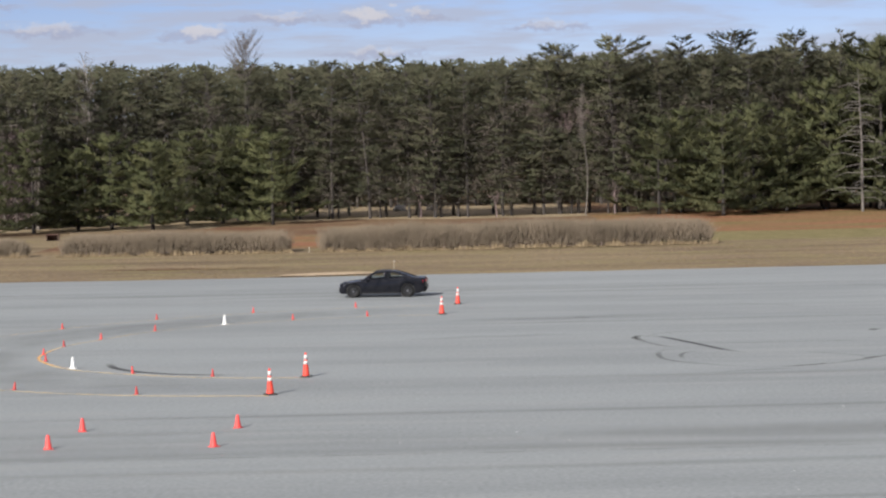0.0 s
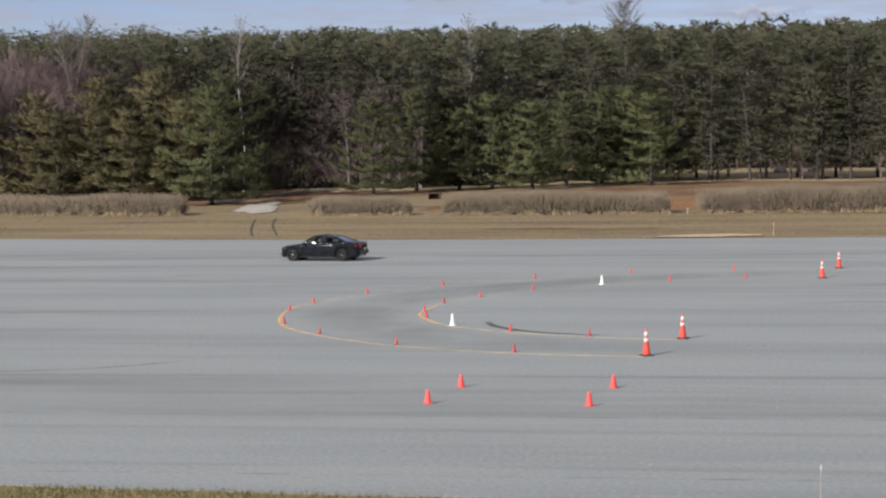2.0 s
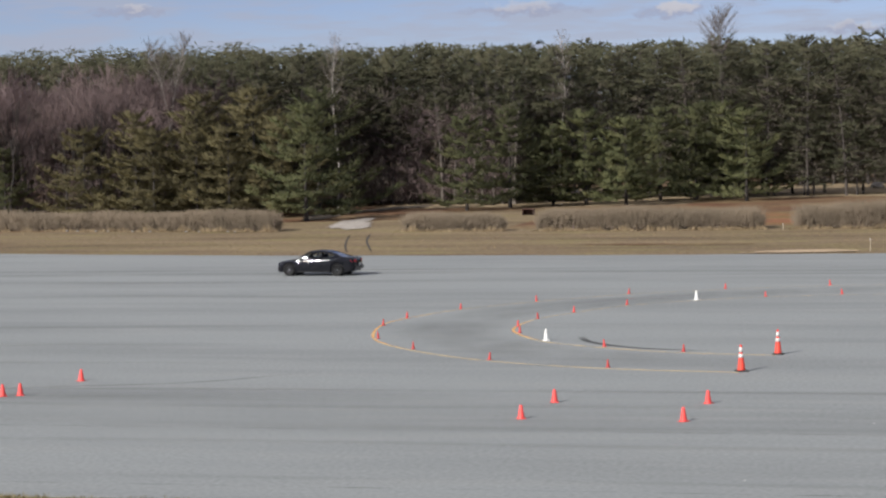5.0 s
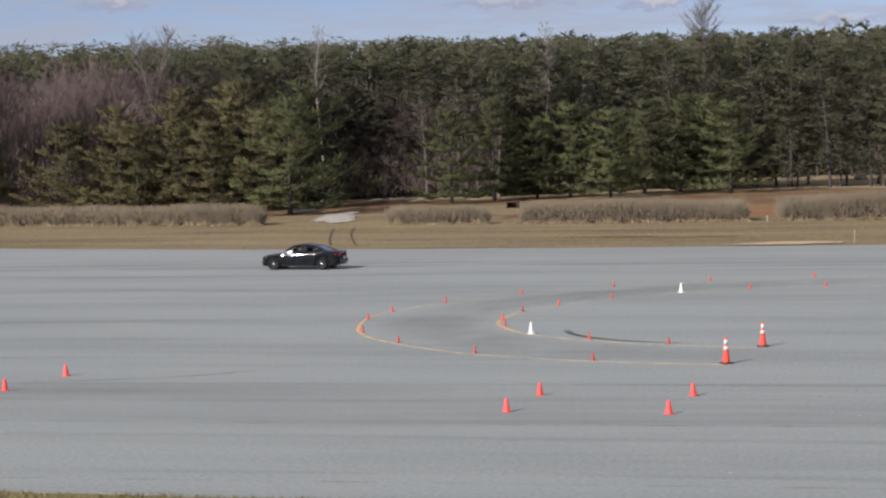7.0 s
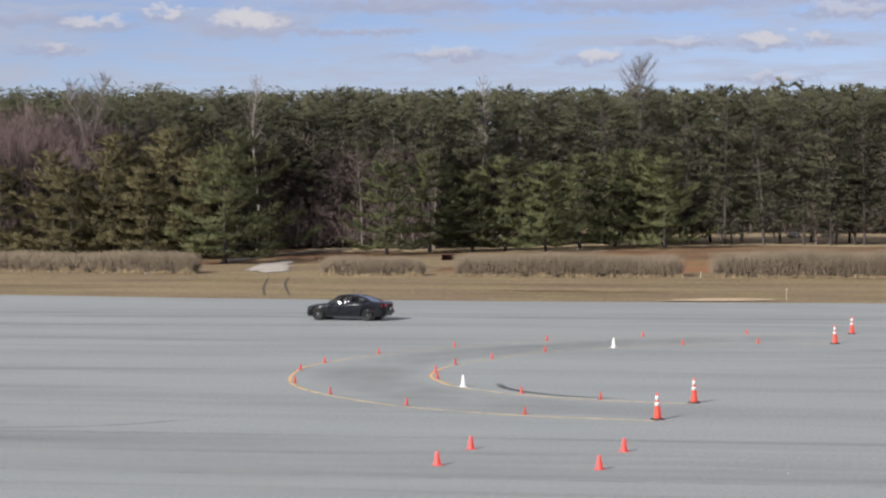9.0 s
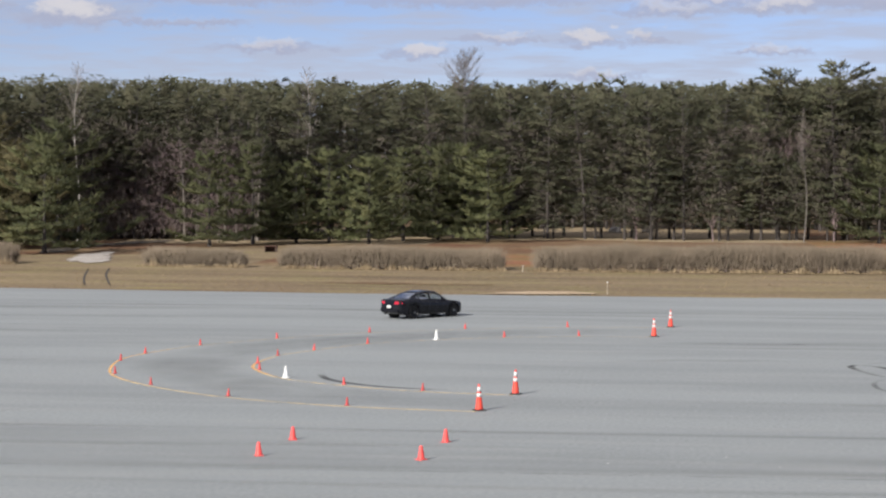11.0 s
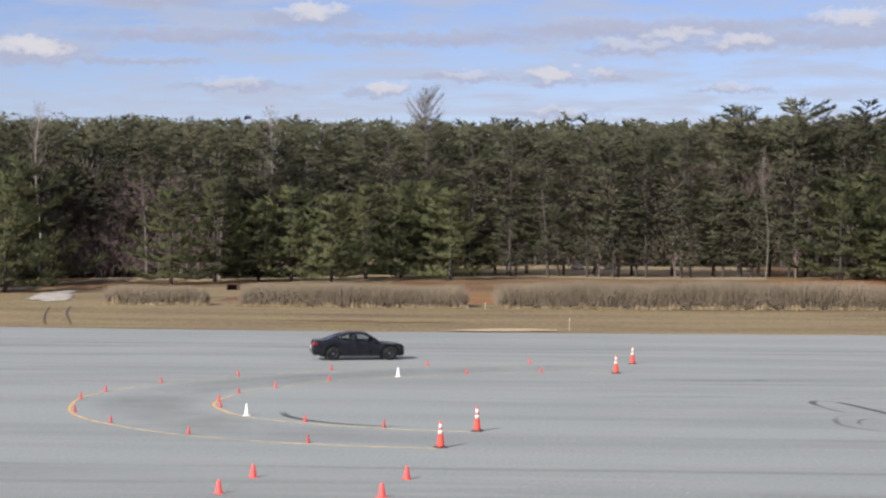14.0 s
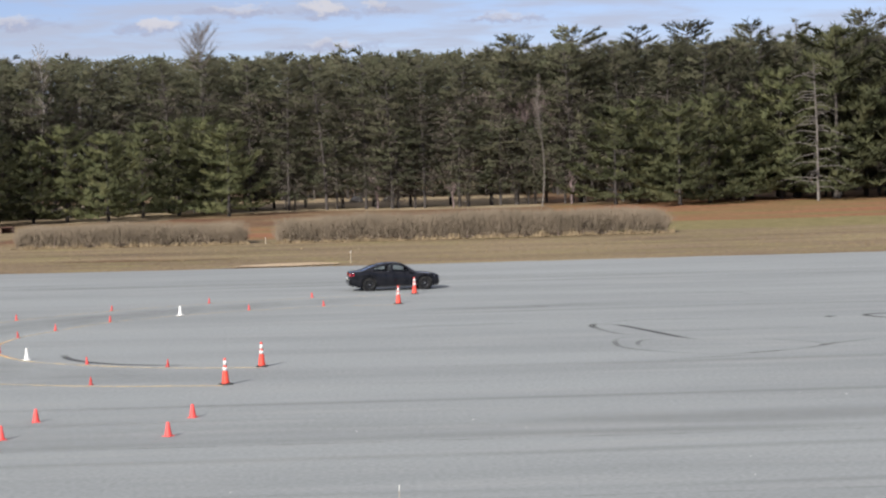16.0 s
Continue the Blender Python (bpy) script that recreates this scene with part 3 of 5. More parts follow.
patch("sand_patch", [(-11.8, 136.0), (-7.4, 136.2), (-4.0, 137.6), (-6.4, 139.6), (-9.8, 138.4)], 0.03, SAND, "bare sandy strip in the dry grass", "sand")
patch("soil_patch", [(-25.0, 148.0), (-15, 147.0), (-12, 148.0), (-20, 149.4)], 0.0, LITTER, "reddish bare strip in the dry grass", "soil", (0.5, 0.35))
RUT = ghost("rut_earth", (0.022, 0.017, 0.014), 0.5, 0.1, 0.4, 1.0)
for ruts in ([(-46.8, 165.39), (-45.39, 159.74), (-42.94, 150.33), (-41.18, 144.16), (-39.25, 137.81)],
             [(-45.56, 167.47), (-44.43, 162.62), (-42.42, 154.58), (-40.08, 146.55), (-37.49, 137.96)]):
    tagged(film_strip("wheel_rut", ruts, 0.21, 0.08, RUT, soft=0.25), "dark curved wheel rut torn into the grass", "wheel rut", group="pair of ruts", kind="structure")


# ---- cones ----
def frustum_cone(name, label, height, r0, r1, base, base_h, mat, base_mat, collars=(), group="", skirt=0.0):
    """A hollow-topped cone on a square foot with rounded corners; collars are (from, to) shares of its height."""
    root = tagged(new(name), label, "traffic cone", group)
    part("base", box(0, 0, base_h / 2, base, base, base_h, base_h * 0.3), base_mat, root)
    rad = lambda s: r0 + (r1 - r0) * s
    top = height
    prof = [(rad(0) + skirt, base_h), (rad(0.03) + skirt * 0.4, base_h + 0.03 * top)]
    prof += [(rad(s), base_h + (top - base_h) * s) for s in (0.1, 0.35, 0.7, 0.96)]
    prof += [(rad(1) * 0.9, top), (rad(1) * 0.6, top), (rad(1) * 0.55, top - 0.05)]
    part("body", lathe(prof, 18), mat, root, smooth=True)
    for a, b in collars:
        za, zb = base_h + (top - base_h) * a, base_h + (top - base_h) * b
        part("collar", lathe([(rad(a) - 0.002, za), (rad(a) + 0.004, za), (rad(b) + 0.004, zb), (rad(b) - 0.002, zb)], 18), COLLAR, root, "white reflective collar", True)
    return root


def cones():
    rng = np.random.default_rng(3)
    tall = frustum_cone("traffic_cone", "tall orange traffic cone with white collars and black base", 0.90, 0.135, 0.035, 0.40, 0.045,
                        ORANGE, CONE_BASE, ((0.50, 0.64), (0.71, 0.90)), "gate cones")
    med = frustum_cone("traffic_cone", "squat bright red-orange plastic cone on the asphalt", 0.395, 0.105, 0.042, 0.26, 0.02, RED_ORANGE, RED_ORANGE, (), "box cones", 0.01)
    small = frustum_cone("traffic_cone", "small faded red cone standing on the lane line", 0.29, 0.062, 0.020, 0.17, 0.014, FADED_RED, FADED_RED, (), "lane cones", 0.008)
    white = frustum_cone("traffic_cone", "plain white plastic cone beside the lane line", 0.46, 0.100, 0.032, 0.30, 0.02, WHITE, WHITE, (), "white cones", 0.02)
    for source, places, lean in ((tall, GATE, 0.8), (med, BOX, 1.5), (small, [*OUTER, *INNER], 4.0), (white, WHITES, 1.0)):
        for k, (x, y) in enumerate(places):
            m = pose(x, y, 0.0, rng.normal(0, lean) * 0.5, rng.normal(0, lean) * 0.5, rng.uniform(-40, 40))
            if k == 0:
                source.matrix_basis = m
            else:
                copy_thing(source, m)


cones()


# ---- stakes and litter ----
def stake(x, y, z, h, w, mat, label):
    root = tagged(new("stake"), label, "stake")
    part("post", box(0, 0, h / 2, w, w * 0.6, h, w * 0.12), mat, root)
    part("tip", box(0, 0, h * 0.93, w * 1.15, w * 0.75, h * 0.13, w * 0.1), WHITE, root, "painted stake tip")
    root.matrix_basis = pose(x, y, z, 0, 1.5, 20)


stake(-0.12, 42.2, -0.03, 0.92, 0.014, WOOD, "thin white marker stake in the near verge")
stake(-3.35, 138.1, -0.03, 0.85, 0.035, WOOD, "thin pale wooden survey stake in the dry grass")
stake(-11.1, 169.3, -0.05, 0.5, 0.06, WOOD, "short pale stake at the foot of the hedge")
rngl = np.random.default_rng(8)
for k, (x, y) in enumerate([(8.57, 50.26), (8.19, 47.46), (-1.3, 56.5), (3.4, 56.4), (12.2, 62.5), (13.5, 61.8), (2.0, 58.3), (-4.0, 47.0)]):
    bm = bmesh.new()
    bmesh.ops.create_icosphere(bm, subdivisions=2, radius=0.028)
    for q in bm.verts:
        q.co *= 1 + 0.35 * noise.noise(q.co * 30 + Vector((k, 0, 0)))
        q.co.z *= 0.35
    ob = part("litter_scrap", bm, PAPER, None, smooth=False)
    ob.matrix_basis = pose(x, y, 0.015, 0, 0, rngl.uniform(0, 180))
    tagged(ob, "crumpled pale scrap lying on the asphalt", "litter", "scraps")

for k, (x, y) in enumerate([(-77.5, 177.2), (-76.4, 177.0), (-74.5, 176.9), (-73.2, 176.6), (-70.6, 176.2), (-68.8, 175.9), (-65.2, 175.6), (-63.9, 175.6), (-60.9, 174.8), (-60.2, 174.7)]):
    bm = bmesh.new()
    bmesh.ops.create_icosphere(bm, subdivisions=2, radius=0.13)
    for q in bm.verts:
        q.co *= 1 + 0.5 * noise.noise(q.co * 12 + Vector((k, 3, 0)))
        q.co.z *= 0.6
    ob = part("stone", bm, STONE, None, smooth=False)
    ob.matrix_basis = pose(x, y, ground_height(x, y) + 0.03, 0, 0, rngl.uniform(0, 180))
    tagged(ob, "pale stone at the foot of the hedge", "stone", "stones by the hedge")
for k, (x, y) in enumerate([(-5.8, 285.0), (-1.4, 287.0)]):
    bm = bmesh.new()
    bmesh.ops.create_icosphere(bm, subdivisions=3, radius=0.9)
    for q in bm.verts:
        q.co *= 1 + 0.35 * noise.noise(q.co * 1.6 + Vector((k * 5, 0, 0)))
        q.co = Vector((q.co.x * 1.1, q.co.y * 0.8, q.co.z * 0.62))
    ob = part("boulder", bm, STONE, None, smooth=True)
    ob.matrix_basis = pose(x, y, ground_height(x, y) + 0.2, 0, 0, 40 * k)
    tagged(ob, "pale boulder in the meadow behind the trees", "boulder", "boulders")


def culvert():
    root = tagged(new("drain_inlet", None), "low rusted dark drain inlet behind the hedge", "drain")
    for name, args in (("side_wall", (-0.55, 0, 0.4, 0.08, 0.9, 0.8)), ("side_wall", (0.55, 0, 0.4, 0.08, 0.9, 0.8)), ("back_wall", (0, 0.45, 0.4, 1.1, 0.08, 0.8)),
                       ("cover", (0, 0, 0.82, 1.25, 1.0, 0.07))):
        part(name, box(*args, 0.012), RUST, root)
    root.matrix_basis = pose(-39.1, 205, ground_height(-39.1, 205) - 0.25)


culvert()


# ---- hedges of bare shrubs ----
HEDGE_LINE = [(-120, 186), (-83.5, 178.3), (-74.8, 177.7), (-64.1, 176.1), (-54.5, 174.0), (-40.2, 171.6), (-33.2, 171.0), (-23.3, 170.0), (-12.6, 170.0), (-1.8, 169.6), (5.8, 170.2), (22.5, 171.5), (40, 172)]


def hedge_y(x):
    return float(np.interp(x, [p[0] for p in HEDGE_LINE], [p[1] for p in HEDGE_LINE]))


def hedge(x0, x1, height, depth, seed):
    rng = np.random.default_rng(seed)
    n = int((x1 - x0) * 1600)
    x = rng.uniform(x0, x1, n)
    yoff = rng.uniform(0, depth, n)
    clump = np.array([noise.noise(Vector((q * 0.9, seed, 0))) + 0.6 * noise.noise(Vector((q * 2.3, seed, 4))) for q in x])
    ends = np.minimum(1, 0.55 + np.minimum(x - x0, x1 - x) / 1.5)
    h = height * ends * (0.93 + 0.12 * clump + 0.10 * np.sin(x * 0.37 + seed) * np.sin(x * 0.21)) * rng.uniform(0.72, 1.10, n)
    base_y = np.array([hedge_y(q) for q in x]) + yoff
    s = rng.uniform(0, 1, n) ** 0.7 * 0.80
    lean = rng.normal(0, 0.30, (n, 2))
    z0 = s * h
    ln = np.minimum(h - z0, rng.uniform(0.5, 1.1, n)) + 0.05
    b = np.stack([x + lean[:, 0] * z0, base_y + lean[:, 1] * z0, z0 - 0.05], 1)
    d = np.stack([lean[:, 0] + rng.normal(0, 0.15, n), lean[:, 1] + rng.normal(0, 0.15, n), np.ones(n)], 1)
    tip = b + d * ln[:, None]
    w = rng.uniform(0.008, 0.022, n)
    a = rng.uniform(0, math.pi, n)
    side = np.stack([np.cos(a) * w, np.sin(a) * w, 0 * w], 1)
    v = np.stack([b - side, b + side, tip], 1).reshape(-1, 3)
    root = tagged(new("hedge"), "long clipped row of bare grey-brown shrubs", "hedge", "rows of bare shrubs", "stuff")
    foliage("twigs", v, SHRUB, root, wood_face, soft=0.6)
    # the stems and dead grass at the foot
    m = int((x1 - x0) * 42)
    gx = rng.uniform(x0 - 0.5, x1 + 0.5, m)
    tuft = np.array([max(0.15, 0.5 + noise.noise(Vector((q * 0.8, 9, seed)))) for q in gx])
    gy = np.array([hedge_y(q) for q in gx]) - rng.uniform(0.0, 0.7, m)
    gb = np.stack([gx, gy, -0.04 + 0 * gx], 1)
    gt = gb + np.stack([rng.normal(0, 0.12, m), rng.normal(0, 0.1, m), rng.uniform(0.2, 0.75, m) * tuft], 1)
    gs = np.stack([rng.uniform(0.03, 0.07, m), 0 * gx, 0 * gx], 1)
    part("dead_grass", (np.stack([gb - gs, gb + gs, gt], 1).reshape(-1, 3), np.arange(3 * m).reshape(-1, 3)), STRAW, root, "straw-coloured dead grass tufts")
    st = []
    for q in np.arange(x0 + 0.4, x1, 0.55):
        yy = hedge_y(q) + rng.uniform(0.2, depth * 0.8)
        st.append(tube([(q, yy, -0.05), (q + rng.normal(0, 0.1), yy, 0.4), (q + rng.normal(0, 0.25), yy + rng.normal(0, 0.15), 1.1)], (0.05, 0.035, 0.012), 5))
    part("stems", merge(st), TWIG, root)


hedge(-118, -56.5, 2.0, 2.6, 21)
hedge(-44.0, -35.2, 1.8, 2.4, 22)
hedge(-31.9, -12.9, 1.95, 2.6, 23)
hedge(-10.2, 22.6, 2.35, 2.8, 24)


# ---- grass in front ----
def blades(name, label, n, xr, yr, hr, mat, seed, edge=None):
    rng = np.random.default_rng(seed)
    x = rng.uniform(*xr, n)
    y = rng.uniform(*yr, n) if edge is None else np.array([edge(q) for q in x]) + rng.uniform(*yr, n)
    z = np.array([ground_height(a, b) for a, b in zip(x, y)]) - 0.035
    b = np.stack([x, y, z], 1)
    patchy = np.array([0.6 + 0.8 * max(0, 0.5 + noise.noise(Vector((a * 0.35, c * 0.35, seed)))) for a, c in zip(x, y)])
    t = b + np.stack([rng.normal(0, 0.05, n), rng.normal(0, 0.05, n), rng.uniform(*hr, n) * patchy], 1)
    a = rng.uniform(0, math.pi, n)
    s = np.stack([np.cos(a), np.sin(a), 0 * a], 1) * rng.uniform(0.006, 0.02, (n, 1)) * (3 if yr[1] > 5 else 1)
    tagged(new(name, mesh_from(name, np.stack([b - s, b + s, t], 1).reshape(-1, 3), np.arange(3 * n).reshape(-1, 3), mat)), label, "grass", kind="stuff")


blades("verge_grass", "short olive grass blades along the near pavement edge", 26000, (-28, 6), (-3.0, 0.05), (0.04, 0.13), BLADE, 31, near_edge)
blades("dry_grass_tufts", "dry tan grass tufts beyond the pavement", 9000, (-90, 60), (0.0, 34), (0.03, 0.09), DRY, 32, far_edge)


# ---- trees ----
def pine(name, label, seed, H, low, reach, gap, mat, group, bare_low=10, per=11, leaf=0.50, bark=None, dead=90):
    """A tall forest pine: bare trunk with dead stubs below, uneven flat tiers of needle tufts above, ragged at the top."""
    rng = np.random.default_rng(seed)
    root = tagged(new(name), label, "tree", group)
    bark = bark or BARK
    bend = rng.normal(0, 0.25, 2)
    axis = lambda z: np.array([bend[0] * (z / H) ** 2 * 2, bend[1] * (z / H) ** 2 * 2, z])
    zs = np.linspace(-0.3, H, 9)
    part("trunk", tube([axis(z) for z in zs], [0.17 * (1 - 0.9 * max(0, z) / H) + 0.015 for z in zs], 7), bark, root, smooth=True)
    limbs, cents, spread, aims = [], [], [], []
    z = H * low
    while z < H * 0.99:
        top = (z / H - low) / (1 - low)
        shape = (0.70 + 0.45 * min(1, top / 0.35)) * (1 - 0.80 * max(0.0, (top - 0.45) / 0.55) ** 1.7)
        for k in range(4):
            a = rng.uniform(0, 2 * math.pi)
            L = reach * shape * rng.uniform(0.55, 1.15)
            d = np.array([math.cos(a), math.sin(a), rng.normal(0.04, 0.07) + 0.42 * top ** 2])
            across = np.array([-d[1], d[0], 0.0])
            p0 = axis(z + rng.normal(0, 0.10))
            p1 = p0 + d * L * 0.6 + (0, 0, -0.05 * L)
            p2 = p0 + d * L + (0, 0, 0.05 * L)
            limbs.append(tube([p0, p1, p2], (0.045, 0.028, 0.010), 4))
            m = max(2, int(L / 0.32))
            for j in range(m):
                u = 0.30 + 0.72 * (j + rng.uniform(0, 1)) / m
                wide = 0.17 * L * rng.normal(0, 0.7)
                cents.append(p0 + d * L * u + across * wide + (0, 0, (0.05 * L * (2 * u - 1.2)) + rng.normal(0, 0.07)))
                aims.append(d * 0.9 + across * (0.8 * wide / L) + (0, 0, 0.14))
                spread.append(0.30)
        z += gap * rng.uniform(0.7, 1.3) * (1.0 if top < 0.7 else 0.75)
    for k in range(bare_low):
        z = H * rng.uniform(0.08, low + 0.12)
        a = rng.uniform(0, 2 * math.pi)
        L = rng.uniform(0.6, 1.8)
        d = np.array([math.cos(a), math.sin(a), rng.normal(-0.05, 0.2)])
        limbs.append(tube([axis(z), axis(z) + d * L], (0.025, 0.007), 3))
    tagged(part("branchwork", merge(limbs), bark, root), kind="stuff")
    hz = H * rng.uniform(0.10, 0.80, dead)
    ang, rad = rng.uniform(0, 6.28, dead), rng.uniform(0.3, reach * 0.7, dead)
    dry = np.stack([np.cos(ang) * rad, np.sin(ang) * rad, hz], 1)
    tagged(part("dead_twig_haze", sprays(rng, dry, 0.5, 8, 0.75, 0.024, 0.5, 0.0), DEADWOOD, root, "grey-brown dead twigs inside the crown"), kind="stuff")
    v, f = sprays(rng, cents, spread, per, leaf, 0.056, 0.25, 0.1, aims)
    foliage("crown", v, mat, root, round_crown, "dull olive-green needle tufts in flat tiers", 0.72)
    return root


def conifer(name, label, seed, H, reach, mat, group, clear=0.10, whorl=1.05, per=13):
    """A broad white pine at the wood's edge: clear flat shelves of boughs with upturned tips and dark gaps between."""
    rng = np.random.default_rng(seed)
    root = tagged(new(name), label, "tree", group)
    zs = np.linspace(-0.3, H, 7)
    part("trunk", tube([(0, 0, z) for z in zs], [0.21 * (1 - 0.97 * (max(0, z) / H) ** 0.5) + 0.01 for z in zs], 7), BARK, root, smooth=True)
    limbs, cents, spread, aims = [], [], [], []
    z = H * clear
    while z < H * 0.985:
        s = z / H
        n = 6 if s < 0.6 else 5
        a0 = rng.uniform(0, 6.28)
        for k in range(n):
            a = a0 + 2 * math.pi * k / n + rng.normal(0, 0.25)
            L = reach * ((1 - s) ** 0.62 * 0.95 + 0.03) * rng.uniform(0.55, 1.18) * (0.74 + 0.26 * min(1, s / 0.16))
            d = np.array([math.cos(a), math.sin(a), 0.06 + 0.50 * s + rng.normal(0, 0.06)])
            across = np.array([-d[1], d[0], 0.0])
            p0 = np.array([0, 0, z + rng.normal(0, 0.10)])
            bow = lambda u: -0.16 * L * math.sin(math.pi * min(1.0, u * 0.95)) + 0.05 * L * u * u
            limbs.append(tube([p0, p0 + d * L * 0.5 + (0, 0, bow(0.5)), p0 + d * L + (0, 0, bow(1.0))], (0.045, 0.028, 0.008), 4))
            m = max(2, int(L / 0.20))
            for j in range(m):
                u = 0.10 + 0.92 * (j + rng.uniform(0, 1)) / m
                wide = (0.05 + 0.17 * min(u, 1.25 - u)) * L * rng.normal(0, 0.8)
                cents.append(p0 + d * L * u + across * wide + (0, 0, bow(u) + rng.normal(0, 0.05)))
                aims.append(d * 0.9 + across * (0.9 * wide / L) + (0, 0, 0.10 + 0.35 * u))
                spread.append(0.24)
        z += whorl * rng.uniform(0.75, 1.25) * (1 if s < 0.6 else 0.7)
    tagged(part("branchwork", merge(limbs), BARK, root), kind="stuff")
    foliage("crown", sprays(rng, cents, spread, per, 0.58, 0.060, 0.25, 0.05, aims)[0], mat, root, round_crown, "tiered green boughs with upturned tips", 0.68)
    return root


def bare_tree(name, label, seed, H, group, bark, spreading=0.5, depth=6, twig=0.020, pale_to=3, many=0.6):
    """A leafless hardwood: forking limbs down to a haze of fine twigs."""
    rng = np.random.default_rng(seed)
    root = tagged(new(name), label, "tree", group)
    wood, fine = [], []

    def grow(p, d, L, r, level):
        q1 = p + d * L * 0.5 + rng.normal(0, 0.03 * L, 3)
        q2 = q1 + (d + rng.normal(0, 0.10, 3)) * L * 0.5
        if level < pale_to:
            wood.append(tube([p, q1, q2], (r, r * 0.85, r * 0.7), 5))
        else:
            fine.append(tube([p, q2], (r, r * 0.5), 3))
        if level >= depth:
            return
        kids = 3 if level < 2 else (3 if rng.uniform() < many else 2)
        for k in range(kids):
            a = rng.uniform(0, 6.28)
            out = np.array([math.cos(a), math.sin(a), 0]) * spreading * rng.uniform(0.5, 1.1)
            nd = d + out + (0, 0, 0.12)
            nd /= np.linalg.norm(nd)
            at = p + (q2 - p) * rng.uniform(0.6, 1.0)
            grow(at, nd, L * rng.uniform(0.58, 0.8), max(twig * 0.6, r * 0.58), level + 1)

    trunk_h = H * (0.34 if pale_to == 2 else 0.24)
    tops = [(0, 0, -0.3), (rng.normal(0, 0.1), rng.normal(0, 0.1), trunk_h * 0.5), (rng.normal(0, 0.2), rng.normal(0, 0.2), trunk_h)]
    part("trunk", tube(tops, (0.15, 0.125, 0.10), 8), bark, root, smooth=True)
    p = np.array(tops[-1], float)
    for k in range(3):
        a = 2.1 * k + rng.uniform(0, 1)
        d = np.array([math.cos(a) * 0.22, math.sin(a) * 0.22, 1.0])
        d /= np.linalg.norm(d)
        grow(p - (0, 0, 0.15 + 0.1 * k), d, H * 0.24, 0.075, 0)
    tagged(part("branchwork", merge(wood), bark, root), kind="stuff")
    tagged(part("twig_haze", merge(fine), TWIG, root, "haze of fine bare twigs"), kind="stuff")
    return root


def tall_pale_tree(name, label, seed, H, stems, width, bark=PALE_BARK, low=0.5, twigs=16):
    """A slender pale hardwood: long clean stems, then an egg-shaped fan of fine rising branches."""
    rng = np.random.default_rng(seed)
    root = tagged(new(name), label, "tree", "pale bare trees")
    wood, fine = [], []
    for k in range(stems):
        out = 0.0 if stems == 1 else (-1) ** k * 0.19
        fork = 0.0 if stems == 1 else H * 0.47
        sway = rng.normal(0, 0.25, 2)

        def axis(z):
            up = max(0.0, z - fork)
            return np.array([out * up + sway[0] * math.sin(z * 0.35), sway[1] * math.sin(z * 0.3), z])
        top = H * (1 - 0.04 * k)
        zs = np.linspace(-0.3, top, 12)
        part("trunk", tube([axis(z) for z in zs], [0.105 * (1 - 0.86 * max(0, z) / top) for z in zs], 7), bark, root, smooth=True)
        for j in range(44):
            s = low + (0.98 - low) * (j + rng.uniform()) / 44
            p = axis(top * s)
            a = rng.uniform(0, 6.28)
            L = width * (0.22 + 0.62 * math.sin(math.pi * min(1, 0.25 + 0.75 * (s - low) / (1 - low)))) * rng.uniform(0.45, 1.1)
            fan = 0.62 if low < 0.6 else 0.74
            d = np.array([math.cos(a) * fan, math.sin(a) * fan, 1.35 - 0.9 * fan])
            q1 = p + d * L * 0.5
            q2 = p + d * L + (0, 0, 0.18 * L)
            wood.append(tube([p, q1, q2], (0.017, 0.012, 0.006), 3))
            for i in range(twigs):
                u = rng.uniform(0.15, 1.0)
                b = p + (q2 - p) * u
                e = d * 0.55 + rng.normal(0, 0.36, 3) + (0, 0, 0.35)
                w = L * rng.uniform(0.18, 0.42)
                fine.append(tube([b, b + e * w], (0.010, 0.006), 3))
    tagged(part("branchwork", merge(wood), bark, root), kind="stuff")
    tagged(part("twig_haze", merge(fine), PALE_TWIG, root, "fine pale rising twigs"), kind="stuff")
    return root


def dead_tree(name, seed, H):
    rng = np.random.default_rng(seed)
    root = tagged(new(name), "dead grey conifer with bare drooping limbs", "tree")
    part("trunk", tube([(0, 0, -0.3), (0.1, 0, H * 0.5), (-0.1, 0, H)], (0.17, 0.11, 0.02), 7), GREY_BARK, root, smooth=True)
    for k in range(54):
        z = H * (0.10 + 0.86 * k / 54)
        a = rng.uniform(0, 6.28)
        L = (H - z) * 0.19 + rng.uniform(0.8, 2.6)
        d = np.array([math.cos(a), math.sin(a), rng.normal(0.0, 0.12)])
        part("limb", tube([(0, 0, z), d * L * 0.55 + (0, 0, z + 0.1), d * L + (0, 0, z - 0.12 * L)], (0.055, 0.036, 0.012), 4), GREY_BARK, root)
    return root


def put(source, used, x, y, s, turn, lean=0.0, squat=1.0):
    m = pose(x, y, ground_height(x, y) - 0.02, lean, lean * 0.6, turn)
    ob = source
    if source in used:
        ob = copy_thing(source, m)
    used.add(source)
    ob.matrix_basis = m
    ob.scale = (s, s, s * squat)


